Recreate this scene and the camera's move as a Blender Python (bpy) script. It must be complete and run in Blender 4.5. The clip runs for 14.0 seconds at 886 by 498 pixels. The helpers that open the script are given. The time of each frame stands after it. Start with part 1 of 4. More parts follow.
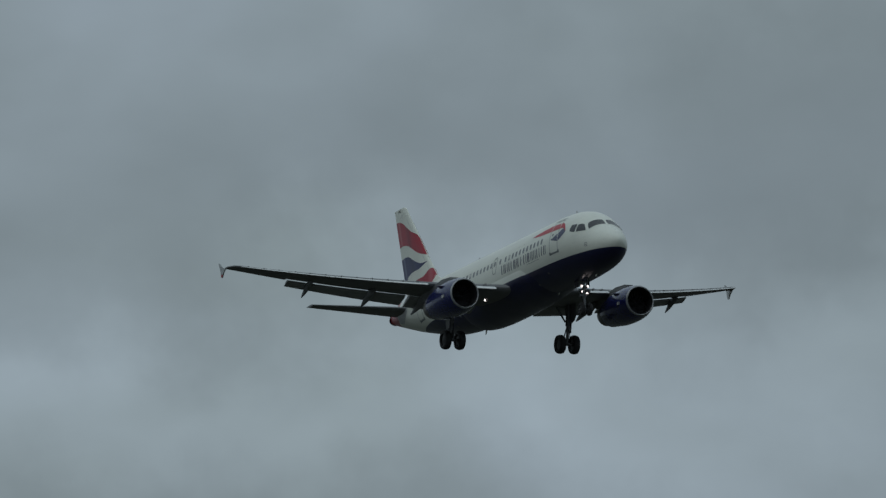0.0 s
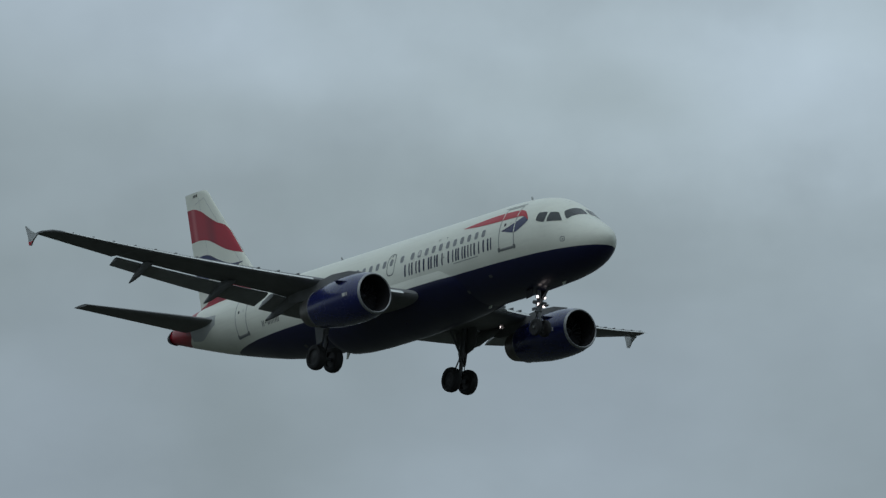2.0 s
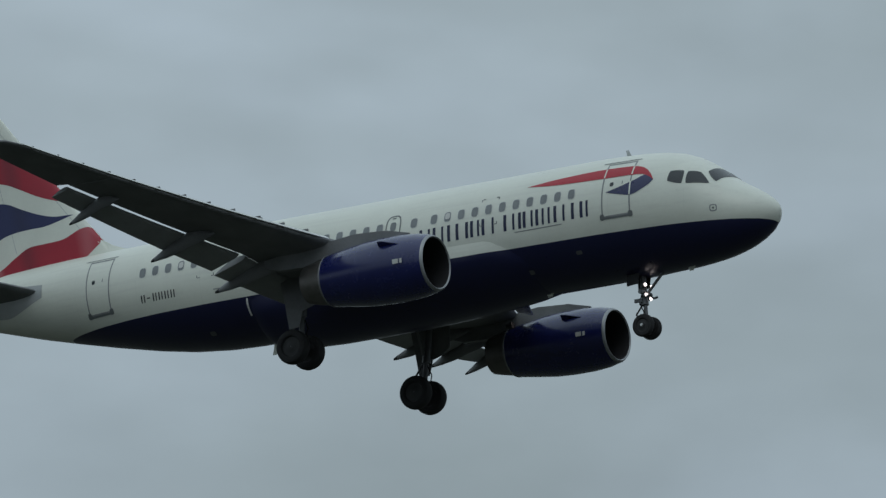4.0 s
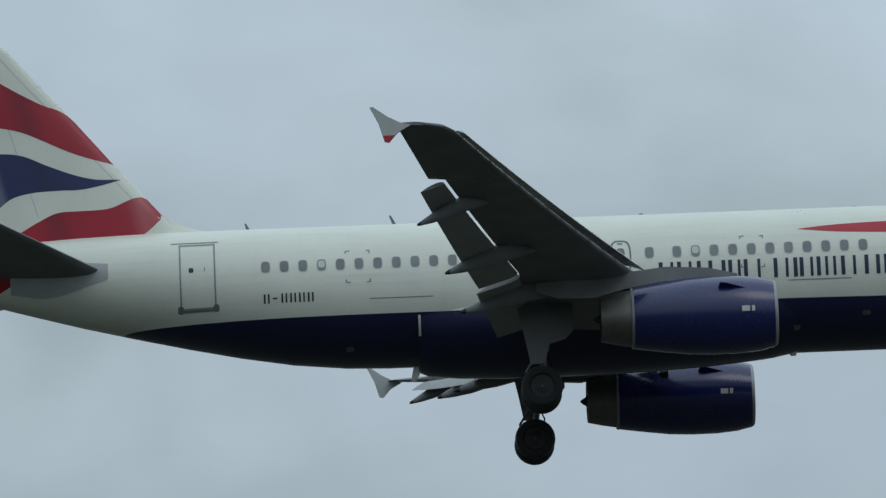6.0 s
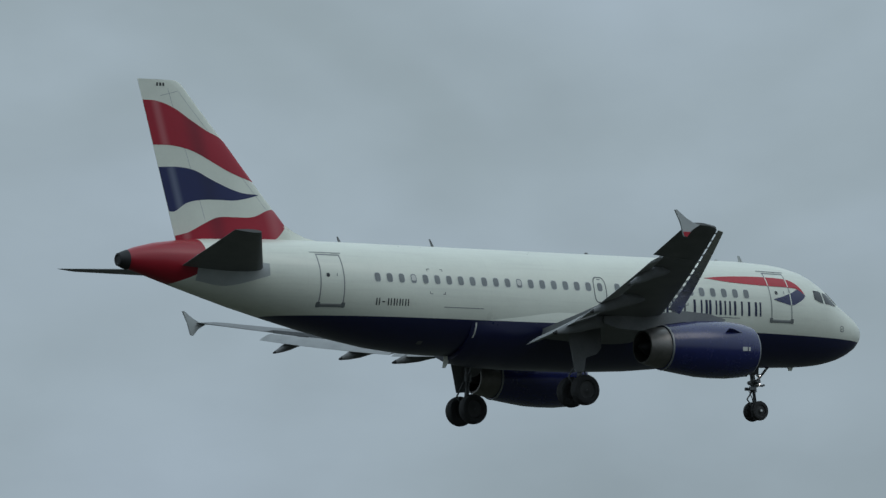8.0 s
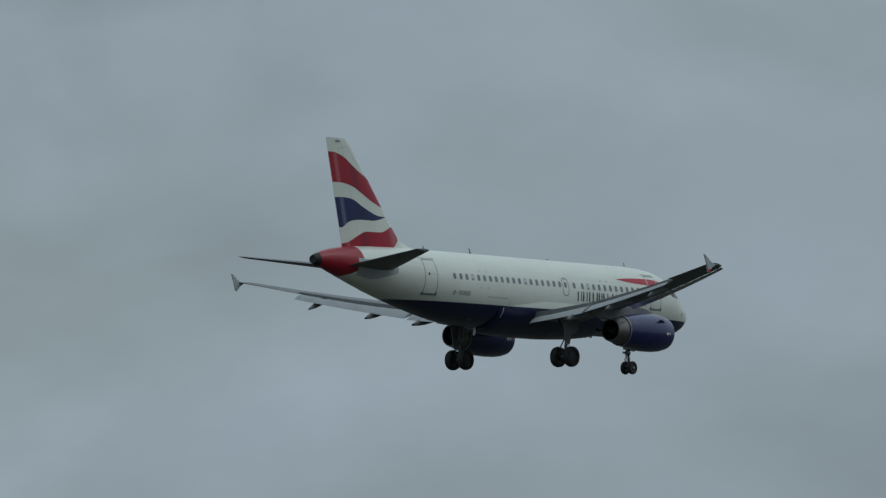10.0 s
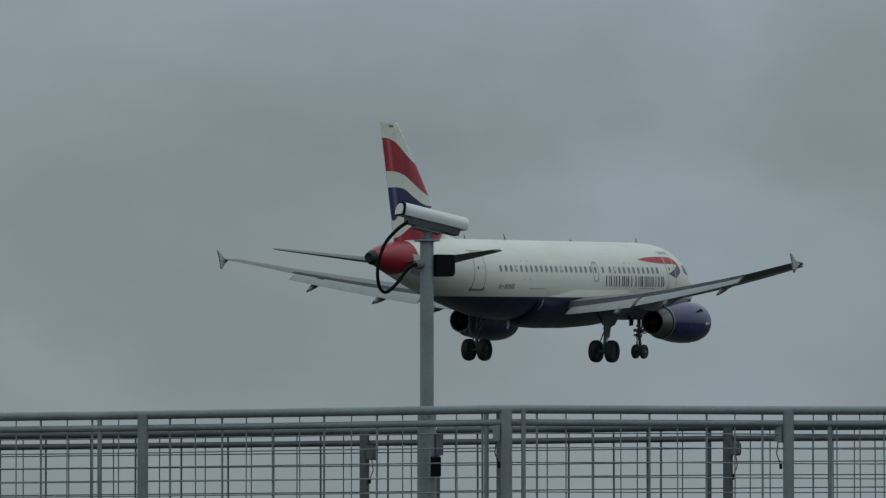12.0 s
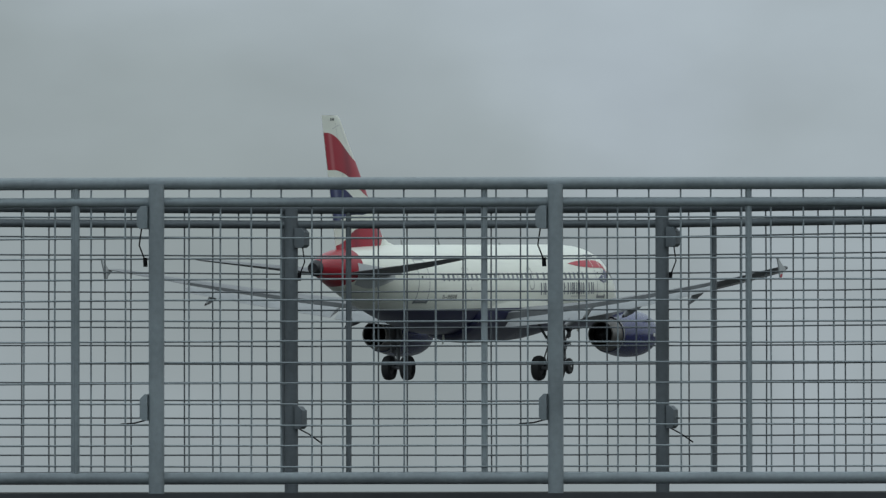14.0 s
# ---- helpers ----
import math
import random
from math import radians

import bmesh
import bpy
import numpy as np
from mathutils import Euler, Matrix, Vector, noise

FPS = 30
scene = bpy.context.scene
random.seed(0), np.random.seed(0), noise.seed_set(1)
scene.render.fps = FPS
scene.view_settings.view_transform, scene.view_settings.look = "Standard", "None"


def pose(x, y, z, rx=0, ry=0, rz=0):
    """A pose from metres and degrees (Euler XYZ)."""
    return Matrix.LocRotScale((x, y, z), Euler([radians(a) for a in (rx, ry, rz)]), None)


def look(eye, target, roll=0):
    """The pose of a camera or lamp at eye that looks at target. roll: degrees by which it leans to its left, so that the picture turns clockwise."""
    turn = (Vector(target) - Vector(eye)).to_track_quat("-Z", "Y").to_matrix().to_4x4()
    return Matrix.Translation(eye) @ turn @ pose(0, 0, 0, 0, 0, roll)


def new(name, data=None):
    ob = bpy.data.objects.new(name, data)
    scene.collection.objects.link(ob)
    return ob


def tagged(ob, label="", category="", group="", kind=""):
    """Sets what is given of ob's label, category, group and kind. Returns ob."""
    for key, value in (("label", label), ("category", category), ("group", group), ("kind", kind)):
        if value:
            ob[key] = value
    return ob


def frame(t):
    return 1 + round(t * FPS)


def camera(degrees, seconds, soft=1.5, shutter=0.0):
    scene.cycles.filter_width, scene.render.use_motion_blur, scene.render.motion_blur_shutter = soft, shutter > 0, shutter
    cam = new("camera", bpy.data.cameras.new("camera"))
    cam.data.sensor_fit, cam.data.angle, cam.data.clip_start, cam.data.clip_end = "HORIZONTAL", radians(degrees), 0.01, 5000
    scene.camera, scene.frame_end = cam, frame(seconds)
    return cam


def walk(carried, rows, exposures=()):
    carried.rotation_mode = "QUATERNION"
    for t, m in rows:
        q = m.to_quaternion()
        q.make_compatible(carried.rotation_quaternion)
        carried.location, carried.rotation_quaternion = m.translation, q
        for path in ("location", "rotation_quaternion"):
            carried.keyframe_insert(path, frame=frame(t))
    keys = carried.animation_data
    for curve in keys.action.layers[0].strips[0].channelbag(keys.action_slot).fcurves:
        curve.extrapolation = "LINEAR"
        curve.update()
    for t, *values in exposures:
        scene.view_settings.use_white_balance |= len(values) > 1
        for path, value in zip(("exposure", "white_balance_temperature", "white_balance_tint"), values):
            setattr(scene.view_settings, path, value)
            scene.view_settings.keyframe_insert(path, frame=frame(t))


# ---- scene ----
LENS = 7.178
SOFT = 1.35
SKY_LOW, SKY_HIGH = 0.285, 0.88
SUN_POWER = 0.22
EXPOSURES = [(0.0, -0.65, 6450, 12), (1.5, -0.34, 6450, 12), (3.0, -0.38, 6450, 12), (5.5, 0.09, 6450, 12.5), (7.0, 0.11, 6380, 12),
             (9.5, -0.18, 6400, 12), (11.0, -0.2, 6500, 11), (12.5, -0.12, 6700, 13), (13.0, 0.12, 6760, 14), (14.0, 0.36, 6760, 14)]
FENCE_BASE = 2.43
CCTV_TURN, CCTV_TILT = -36.0, radians(11.5)
# ---------------- camera and its walk ----------------
cam = camera(LENS, 14.0, soft=SOFT)
CAMERA_ROWS = [
    (0.0, 1.715, 0.818, 1.776, 153.5875, 8.4751, -1.3044),
    (0.5, 1.646, 0.785, 1.773, 151.4645, 8.8696, -1.0927),
    (1.0, 1.612, 0.769, 1.772, 148.8340, 9.2875, -0.7027),
    (1.5, 1.419, 0.677, 1.763, 146.0632, 9.6782, 0.0814),
    (2.0, 1.451, 0.692, 1.765, 141.8912, 10.3051, 0.4565),
    (2.5, 1.301, 0.620, 1.758, 137.9944, 10.6868, 0.5408),
    (3.0, 1.550, 0.739, 1.769, 133.2392, 11.2674, 0.8181),
    (3.2, 1.501, 0.716, 1.767, 131.2519, 11.4534, 0.7687),
    (3.5, 1.409, 0.672, 1.763, 127.9456, 11.7879, 0.7463),
    (3.8, 1.169, 0.558, 1.752, 124.2648, 12.1174, 0.6887),
    (4.1, 0.839, 0.400, 1.737, 120.2088, 12.4274, 0.6099),
    (4.4, 0.476, 0.227, 1.721, 115.7868, 12.7002, 0.5241),
    (4.7, 0.140, 0.067, 1.706, 111.0227, 12.9151, 0.4453),
    (5.0, -0.107, -0.051, 1.695, 105.9604, 13.0503, 0.3877),
    (5.3, -0.204, -0.097, 1.691, 100.6673, 13.0847, 0.3653),
    (5.5, 0.960, 0.458, 1.743, 97.6012, 13.1011, 0.4730),
    (6.0, 0.693, 0.331, 1.731, 89.6119, 12.8651, 0.2505),
    (6.5, 0.389, 0.186, 1.717, 81.0227, 12.6262, -0.4491),
    (7.0, -1.014, -0.484, 1.655, 72.4148, 11.7519, -0.8853),
    (7.2, -2.590, -1.235, 1.585, 68.8103, 11.0374, -0.4865),
    (7.5, -2.934, -1.400, 1.569, 64.4790, 10.4611, -0.4079),
    (7.8, -3.836, -1.830, 1.529, 60.4453, 9.8921, -0.2051),
    (8.1, -5.100, -2.432, 1.473, 56.6992, 9.3326, 0.0721),
    (8.4, -6.517, -3.109, 1.410, 53.2325, 8.7840, 0.3742),
    (8.7, -7.857, -3.748, 1.350, 50.0392, 8.2477, 0.6515),
    (9.0, -8.861, -4.226, 1.306, 47.1139, 7.7253, 0.8543),
    (9.3, -9.256, -4.415, 1.288, 44.4511, 7.2175, 0.9329),
    (9.5, -9.411, -4.489, 1.281, 43.3100, 6.7568, 0.9314),
    (10.0, -9.935, -4.739, 1.258, 39.4676, 6.0279, 0.8292),
    (10.5, -9.140, -4.360, 1.293, 36.4098, 5.3429, 0.6294),
    (11.0, -4.217, -2.011, 1.512, 33.2928, 4.1173, 0.1005),
    (11.5, 0.412, 0.197, 1.718, 31.9749, 3.7984, 0.0463),
    (12.0, 4.929, 2.351, 1.919, 30.1949, 3.7280, -0.0411),
    (12.5, 8.834, 4.214, 2.093, 28.4675, 3.1595, -0.3248),
    (13.0, 12.574, 5.998, 2.260, 26.2785, 2.7625, 0.1771),
    (13.5, 15.267, 7.282, 2.379, 23.5978, 2.4474, 0.0373),
    (14.0, 15.541, 7.413, 2.392, 21.2393, 1.9348, -0.0899),
]


def heading(x, y, z, az, el, roll):
    a, e = radians(az), radians(el)
    way = Vector((math.cos(e) * math.cos(a), math.cos(e) * math.sin(a), math.sin(e)))
    return look((x, y, z), Vector((x, y, z)) + way, roll)


walk(cam, [(r[0], heading(*r[1:])) for r in CAMERA_ROWS], exposures=EXPOSURES)

# ---------------- overcast sky and a soft sun ----------------
SUN_EL, SUN_AZ = 48.0, -62.0
world = bpy.data.worlds.new("world")
scene.world = world
world.use_nodes = True


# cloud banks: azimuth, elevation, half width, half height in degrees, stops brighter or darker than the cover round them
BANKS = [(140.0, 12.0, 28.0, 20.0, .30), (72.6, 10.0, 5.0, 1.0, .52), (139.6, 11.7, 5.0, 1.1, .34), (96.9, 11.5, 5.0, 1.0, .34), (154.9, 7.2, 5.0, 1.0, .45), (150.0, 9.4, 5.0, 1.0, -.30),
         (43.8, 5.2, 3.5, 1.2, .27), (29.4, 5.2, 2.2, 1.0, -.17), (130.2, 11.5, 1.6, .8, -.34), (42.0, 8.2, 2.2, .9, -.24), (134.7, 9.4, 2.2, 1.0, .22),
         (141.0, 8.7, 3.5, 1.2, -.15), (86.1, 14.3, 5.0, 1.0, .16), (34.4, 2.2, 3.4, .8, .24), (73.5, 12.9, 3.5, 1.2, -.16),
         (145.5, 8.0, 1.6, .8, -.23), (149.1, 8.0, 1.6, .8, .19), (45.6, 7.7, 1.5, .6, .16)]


def build_world():
    nt = world.node_tree
    nt.nodes.clear()
    N, L = nt.nodes.new, nt.links.new
    out, bg = N("ShaderNodeOutputWorld"), N("ShaderNodeBackground")
    L(bg.outputs[0], out.inputs[0])
    sky = N("ShaderNodeTexSky")
    sky.sky_type, sky.sun_disc = "NISHITA", False
    sky.sun_elevation, sky.sun_rotation = radians(SUN_EL), radians(90 - SUN_AZ)
    dim = N("ShaderNodeMix")
    dim.data_type, dim.blend_type = "RGBA", "MULTIPLY"
    dim.inputs[0].default_value = 1.0
    L(sky.outputs[0], dim.inputs[6])
    dim.inputs[7].default_value = (0.07, 0.07, 0.07, 1)
    co = N("ShaderNodeTexCoord")
    sep = N("ShaderNodeSeparateXYZ")
    L(co.outputs["Generated"], sep.inputs[0])
    # brighter towards the zenith, as under a closed cloud cover
    grad = N("ShaderNodeMapRange")
    grad.inputs["From Min"].default_value, grad.inputs["From Max"].default_value = 0.0, 0.9
    grad.inputs["To Min"].default_value, grad.inputs["To Max"].default_value = SKY_LOW, SKY_HIGH
    L(sep.outputs[2], grad.inputs["Value"])
    # cloud banks: broad and fine
    mp = N("ShaderNodeMapping")
    mp.inputs["Scale"].default_value = (1, 1, 1.9)
    L(co.outputs["Generated"], mp.inputs[0])
    n1 = N("ShaderNodeTexNoise")
    n1.inputs["Scale"].default_value, n1.inputs["Detail"].default_value = 11.0, 3.0
    n1.inputs["Roughness"].default_value, n1.inputs["Distortion"].default_value = 0.42, 0.5
    L(mp.outputs[0], n1.inputs["Vector"])
    n2 = N("ShaderNodeTexNoise")
    n2.inputs["Scale"].default_value, n2.inputs["Detail"].default_value = 34.0, 4.0
    n2.inputs["Roughness"].default_value = 0.5
    L(mp.outputs[0], n2.inputs["Vector"])
    a = N("ShaderNodeMapRange")
    a.interpolation_type = "SMOOTHSTEP"
    a.inputs["From Min"].default_value, a.inputs["From Max"].default_value = 0.3, 0.7
    a.inputs["To Min"].default_value, a.inputs["To Max"].default_value = 0.855, 1.115
    L(n1.outputs[0], a.inputs["Value"])
    b = N("ShaderNodeMapRange")
    b.inputs["From Min"].default_value, b.inputs["From Max"].default_value = 0.3, 0.7
    b.inputs["To Min"].default_value, b.inputs["To Max"].default_value = 0.95, 1.05
    L(n2.outputs[0], b.inputs["Value"])
    m1, m2 = N("ShaderNodeMath"), N("ShaderNodeMath")
    m1.operation = m2.operation = "MULTIPLY"
    L(a.outputs[0], m1.inputs[0]), L(b.outputs[0], m1.inputs[1])
    L(m1.outputs[0], m2.inputs[0]), L(grad.outputs[0], m2.inputs[1])
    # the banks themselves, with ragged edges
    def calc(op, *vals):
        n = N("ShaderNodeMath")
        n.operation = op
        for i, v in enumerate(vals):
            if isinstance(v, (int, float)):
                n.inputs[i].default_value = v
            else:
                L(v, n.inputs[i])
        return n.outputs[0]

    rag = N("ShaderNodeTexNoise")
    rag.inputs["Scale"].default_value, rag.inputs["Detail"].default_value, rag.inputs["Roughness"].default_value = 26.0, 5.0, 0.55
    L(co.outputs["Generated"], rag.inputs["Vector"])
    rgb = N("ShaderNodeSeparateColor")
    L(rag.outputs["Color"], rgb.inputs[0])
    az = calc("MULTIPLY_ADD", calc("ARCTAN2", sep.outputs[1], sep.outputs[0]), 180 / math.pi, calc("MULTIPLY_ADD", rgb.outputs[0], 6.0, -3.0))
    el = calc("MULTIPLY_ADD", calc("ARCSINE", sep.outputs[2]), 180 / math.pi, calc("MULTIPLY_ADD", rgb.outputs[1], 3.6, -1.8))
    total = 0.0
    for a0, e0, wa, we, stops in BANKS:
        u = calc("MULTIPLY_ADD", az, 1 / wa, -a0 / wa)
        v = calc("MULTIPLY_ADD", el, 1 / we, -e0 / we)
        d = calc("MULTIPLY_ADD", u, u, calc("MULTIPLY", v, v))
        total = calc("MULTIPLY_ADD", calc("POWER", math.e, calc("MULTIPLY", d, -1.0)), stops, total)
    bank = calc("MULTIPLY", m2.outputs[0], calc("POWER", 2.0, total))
    tint = N("ShaderNodeMix")
    tint.data_type = "RGBA"
    tint.inputs[6].default_value = (0.80, 1.0, 1.0, 1)
    tint.inputs[7].default_value = (0.80, 0.98, 1.16, 1)
    L(n1.outputs[0], tint.inputs[0])
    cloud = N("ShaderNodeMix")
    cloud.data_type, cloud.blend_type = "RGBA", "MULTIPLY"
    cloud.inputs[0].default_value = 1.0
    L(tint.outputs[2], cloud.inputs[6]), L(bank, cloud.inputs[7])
    mix = N("ShaderNodeMix")
    mix.data_type = "RGBA"
    mix.inputs[0].default_value = 0.96
    L(dim.outputs[2], mix.inputs[6]), L(cloud.outputs[2], mix.inputs[7])
    L(mix.outputs[2], bg.inputs[0])
    bg.inputs[1].default_value = 1.0


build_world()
sun_data = bpy.data.lights.new("sun", "SUN")
sun_data.energy, sun_data.angle, sun_data.color = SUN_POWER, radians(25), (1.0, 0.96, 0.9)
sun = new("sun", sun_data)
sun.matrix_world = look((100 * math.cos(radians(SUN_AZ)), 100 * math.sin(radians(SUN_AZ)), 100 * math.tan(radians(SUN_EL))), (0, 0, 0))

# ---------------- materials ----------------


def material(name, color, rough=0.5, metal=0.0, spread=0.12, scale=2.0, fine=30.0, bump=0.0, coat=0.0, emit=0.0, spec=0.5):
    """A node material: colour with broad stains and fine grain, roughness that varies with them, slight relief."""
    m = bpy.data.materials.new(name)
    m.use_nodes = True
    nt = m.node_tree
    N, L = nt.nodes.new, nt.links.new
    p = nt.nodes["Principled BSDF"]
    co = N("ShaderNodeTexCoord")
    n1, n2 = N("ShaderNodeTexNoise"), N("ShaderNodeTexNoise")
    n1.inputs["Scale"].default_value, n1.inputs["Detail"].default_value = scale, 4
    n2.inputs["Scale"].default_value, n2.inputs["Detail"].default_value = fine, 3
    L(co.outputs["Object"], n1.inputs["Vector"]), L(co.outputs["Object"], n2.inputs["Vector"])
    add = N("ShaderNodeMath")
    add.operation = "MULTIPLY_ADD"
    L(n2.outputs[0], add.inputs[0])
    add.inputs[1].default_value = 0.4
    L(n1.outputs[0], add.inputs[2])
    r = N("ShaderNodeMapRange")
    r.inputs["From Min"].default_value, r.inputs["From Max"].default_value = 0.4, 1.0
    r.inputs["To Min"].default_value, r.inputs["To Max"].default_value = 1 - spread, 1 + spread
    L(add.outputs[0], r.inputs["Value"])
    mul = N("ShaderNodeMix")
    mul.data_type, mul.blend_type = "RGBA", "MULTIPLY"
    mul.inputs[0].default_value = 1.0
    mul.inputs[6].default_value = (*color, 1)
    L(r.outputs[0], mul.inputs[7])
    L(mul.outputs[2], p.inputs["Base Color"])
    q = N("ShaderNodeMapRange")
    q.inputs["From Min"].default_value, q.inputs["From Max"].default_value = 0.4, 1.0
    q.inputs["To Min"].default_value, q.inputs["To Max"].default_value = max(0.03, rough - 0.08), min(1, rough + 0.08)
    L(add.outputs[0], q.inputs["Value"])
    L(q.outputs[0], p.inputs["Roughness"])
    p.inputs["Metallic"].default_value, p.inputs["Specular IOR Level"].default_value = metal, spec
    p.inputs["Coat Weight"].default_value, p.inputs["Coat Roughness"].default_value = coat, 0.16
    if bump:
        bp = N("ShaderNodeBump")
        bp.inputs["Strength"].default_value, bp.inputs["Distance"].default_value = bump, 0.02
        L(add.outputs[0], bp.inputs["Height"])
        L(bp.outputs[0], p.inputs["Normal"])
    if emit:
        p.inputs["Emission Color"].default_value = (*color, 1)
        p.inputs["Emission Strength"].default_value = emit
    return m


def livery_material():
    """White paint over a navy belly, with a red tail cone; the borders are the painted ones, streaks of grime run aft."""
    m = material("livery_paint", (0.75, 0.77, 0.68), rough=0.34, spread=0.05, scale=0.7, fine=9, coat=0.12)
    nt = m.node_tree
    N, L = nt.nodes.new, nt.links.new
    p = nt.nodes["Principled BSDF"]
    base = p.inputs["Base Color"].links[0].from_socket
    co, sep = N("ShaderNodeTexCoord"), N("ShaderNodeSeparateXYZ")
    L(co.outputs["Object"], sep.inputs[0])

    def math_node(op, a, b=None, c=None):
        n = N("ShaderNodeMath")
        n.operation = op
        for i, v in enumerate((a, b, c)):
            if v is None:
                continue
            if isinstance(v, (int, float)):
                n.inputs[i].default_value = v
            else:
                L(v, n.inputs[i])
        return n.outputs[0]

    def mixed(f, a, b):
        n = N("ShaderNodeMix")
        n.data_type = "RGBA"
        L(f, n.inputs[0])
        for i, v in ((6, a), (7, b)):
            if isinstance(v, tuple):
                n.inputs[i].default_value = (*v, 1)
            else:
                L(v, n.inputs[i])
        return n.outputs[2]

    x, z = sep.outputs[0], sep.outputs[2]
    s = math_node("SUBTRACT", 16.11, x)
    # streaks: noise drawn out along the body
    mp, ns = N("ShaderNodeMapping"), N("ShaderNodeTexNoise")
    mp.inputs["Scale"].default_value = (0.25, 3, 5)
    ns.inputs["Scale"].default_value, ns.inputs["Detail"].default_value = 1.4, 5
    L(co.outputs["Object"], mp.inputs[0]), L(mp.outputs[0], ns.inputs["Vector"])
    dirt = N("ShaderNodeMapRange")
    dirt.inputs["From Min"].default_value, dirt.inputs["From Max"].default_value = 0.5, 0.8
    dirt.inputs["To Min"].default_value, dirt.inputs["To Max"].default_value = 0.0, 0.3
    L(ns.outputs[0], dirt.inputs["Value"])
    white = mixed(dirt.outputs[0], base, (0.55, 0.55, 0.5))
    # skin joints: thin darker rings round the hull
    ring = math_node("FRACT", math_node("MULTIPLY", s, 1 / 2.665))
    joint = math_node("MULTIPLY", math_node("LESS_THAN", ring, 0.006), 0.08)
    white = mixed(joint, white, (0.3, 0.3, 0.3))
    # navy belly
    line = math_node("MULTIPLY_ADD", math_node("MAXIMUM", math_node("SUBTRACT", 9.0, s), 0.0), -0.010, -0.875)
    navy = math_node("LESS_THAN", z, line)
    col = mixed(navy, white, (0.010, 0.012, 0.052))
    # red tail cone
    zz = math_node("MAXIMUM", math_node("SUBTRACT", 0.95, z), 0.0)
    edge = math_node("MULTIPLY_ADD", math_node("MULTIPLY", zz, zz), 2.1, 30.6)
    col = mixed(math_node("GREATER_THAN", s, edge), col, (0.32, 0.008, 0.020))
    L(col, p.inputs["Base Color"])
    return m


LIVERY = livery_material()


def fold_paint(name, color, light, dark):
    """Flag paint with cloth shading put into its colour: a pale fold near the trailing edge and a dark one further
    forward, as it is sprayed on the fin.
    """
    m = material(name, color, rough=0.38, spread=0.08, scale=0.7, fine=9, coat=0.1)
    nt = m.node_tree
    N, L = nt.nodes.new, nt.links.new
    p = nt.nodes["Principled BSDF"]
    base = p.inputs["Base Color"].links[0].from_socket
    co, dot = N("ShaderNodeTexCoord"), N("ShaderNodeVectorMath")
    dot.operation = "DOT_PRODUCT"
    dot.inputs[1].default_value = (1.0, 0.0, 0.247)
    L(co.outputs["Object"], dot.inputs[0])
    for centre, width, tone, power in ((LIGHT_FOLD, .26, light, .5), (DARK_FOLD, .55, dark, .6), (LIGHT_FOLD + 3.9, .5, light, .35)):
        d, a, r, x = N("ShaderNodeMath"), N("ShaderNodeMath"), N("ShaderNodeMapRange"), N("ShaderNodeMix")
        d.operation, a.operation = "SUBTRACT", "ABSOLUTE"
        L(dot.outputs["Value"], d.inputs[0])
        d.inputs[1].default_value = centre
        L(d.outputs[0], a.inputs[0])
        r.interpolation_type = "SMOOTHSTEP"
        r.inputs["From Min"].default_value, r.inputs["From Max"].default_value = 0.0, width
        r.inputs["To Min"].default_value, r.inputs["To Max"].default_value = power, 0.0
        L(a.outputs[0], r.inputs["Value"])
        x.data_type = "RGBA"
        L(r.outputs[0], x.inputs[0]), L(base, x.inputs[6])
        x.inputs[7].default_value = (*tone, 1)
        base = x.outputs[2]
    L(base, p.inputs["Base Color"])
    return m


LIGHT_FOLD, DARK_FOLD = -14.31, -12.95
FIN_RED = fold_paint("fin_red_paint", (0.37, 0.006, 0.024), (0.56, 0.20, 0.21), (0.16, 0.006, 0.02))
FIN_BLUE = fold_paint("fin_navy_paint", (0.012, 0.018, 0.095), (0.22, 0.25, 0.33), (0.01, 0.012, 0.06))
WHITE = material("white_paint", (0.75, 0.77, 0.68), rough=0.36, spread=0.05, scale=0.9, fine=9, coat=0.2)
RED = material("red_paint", (0.44, 0.005, 0.021), rough=0.38, spread=0.10, scale=0.7, fine=9, coat=0.1)
BLUE = material("navy_paint", (0.012, 0.016, 0.085), rough=0.3, spread=0.12, scale=0.7, fine=9, coat=0.4)
NACELLE = material("nacelle_navy_paint", (0.012, 0.017, 0.10), rough=0.25, spread=0.12, scale=1.2, fine=12, coat=0.4)
INK = material("lettering_navy", (0.015, 0.02, 0.06), rough=0.4, spread=0.08)
BLACK_INK = material("registration_black", (0.02, 0.022, 0.025), rough=0.45, spread=0.08)
WING = material("wing_grey_paint", (0.19, 0.195, 0.20), rough=0.55, spec=0.2, spread=0.22, scale=1.1, fine=14, bump=0.02)
DARKGREY = material("flap_grey_paint", (0.31, 0.32, 0.325), rough=0.55, spec=0.2, spread=0.14, scale=1.5, fine=14)
METAL = material("bare_aluminium", (0.62, 0.62, 0.6), rough=0.3, metal=1.0, spread=0.1, scale=3, fine=30)
LIP = material("polished_inlet_metal", (0.33, 0.34, 0.35), rough=0.48, metal=0.6, spread=0.08, scale=3, fine=30)
EXHAUST = material("burnt_exhaust_metal", (0.20, 0.19, 0.18), rough=0.45, metal=0.8, spread=0.25, scale=4, fine=30)
SOOT = material("sooty_metal", (0.03, 0.03, 0.032), rough=0.55, metal=0.5, spread=0.3)
# near-black puts the shade inside the inlet and the nozzle into the colour
DARK = material("near_black", (0.012, 0.012, 0.014), rough=0.7, spread=0.2)
FAN = material("titanium_fan", (0.10, 0.10, 0.11), rough=0.4, metal=0.8, spread=0.2)
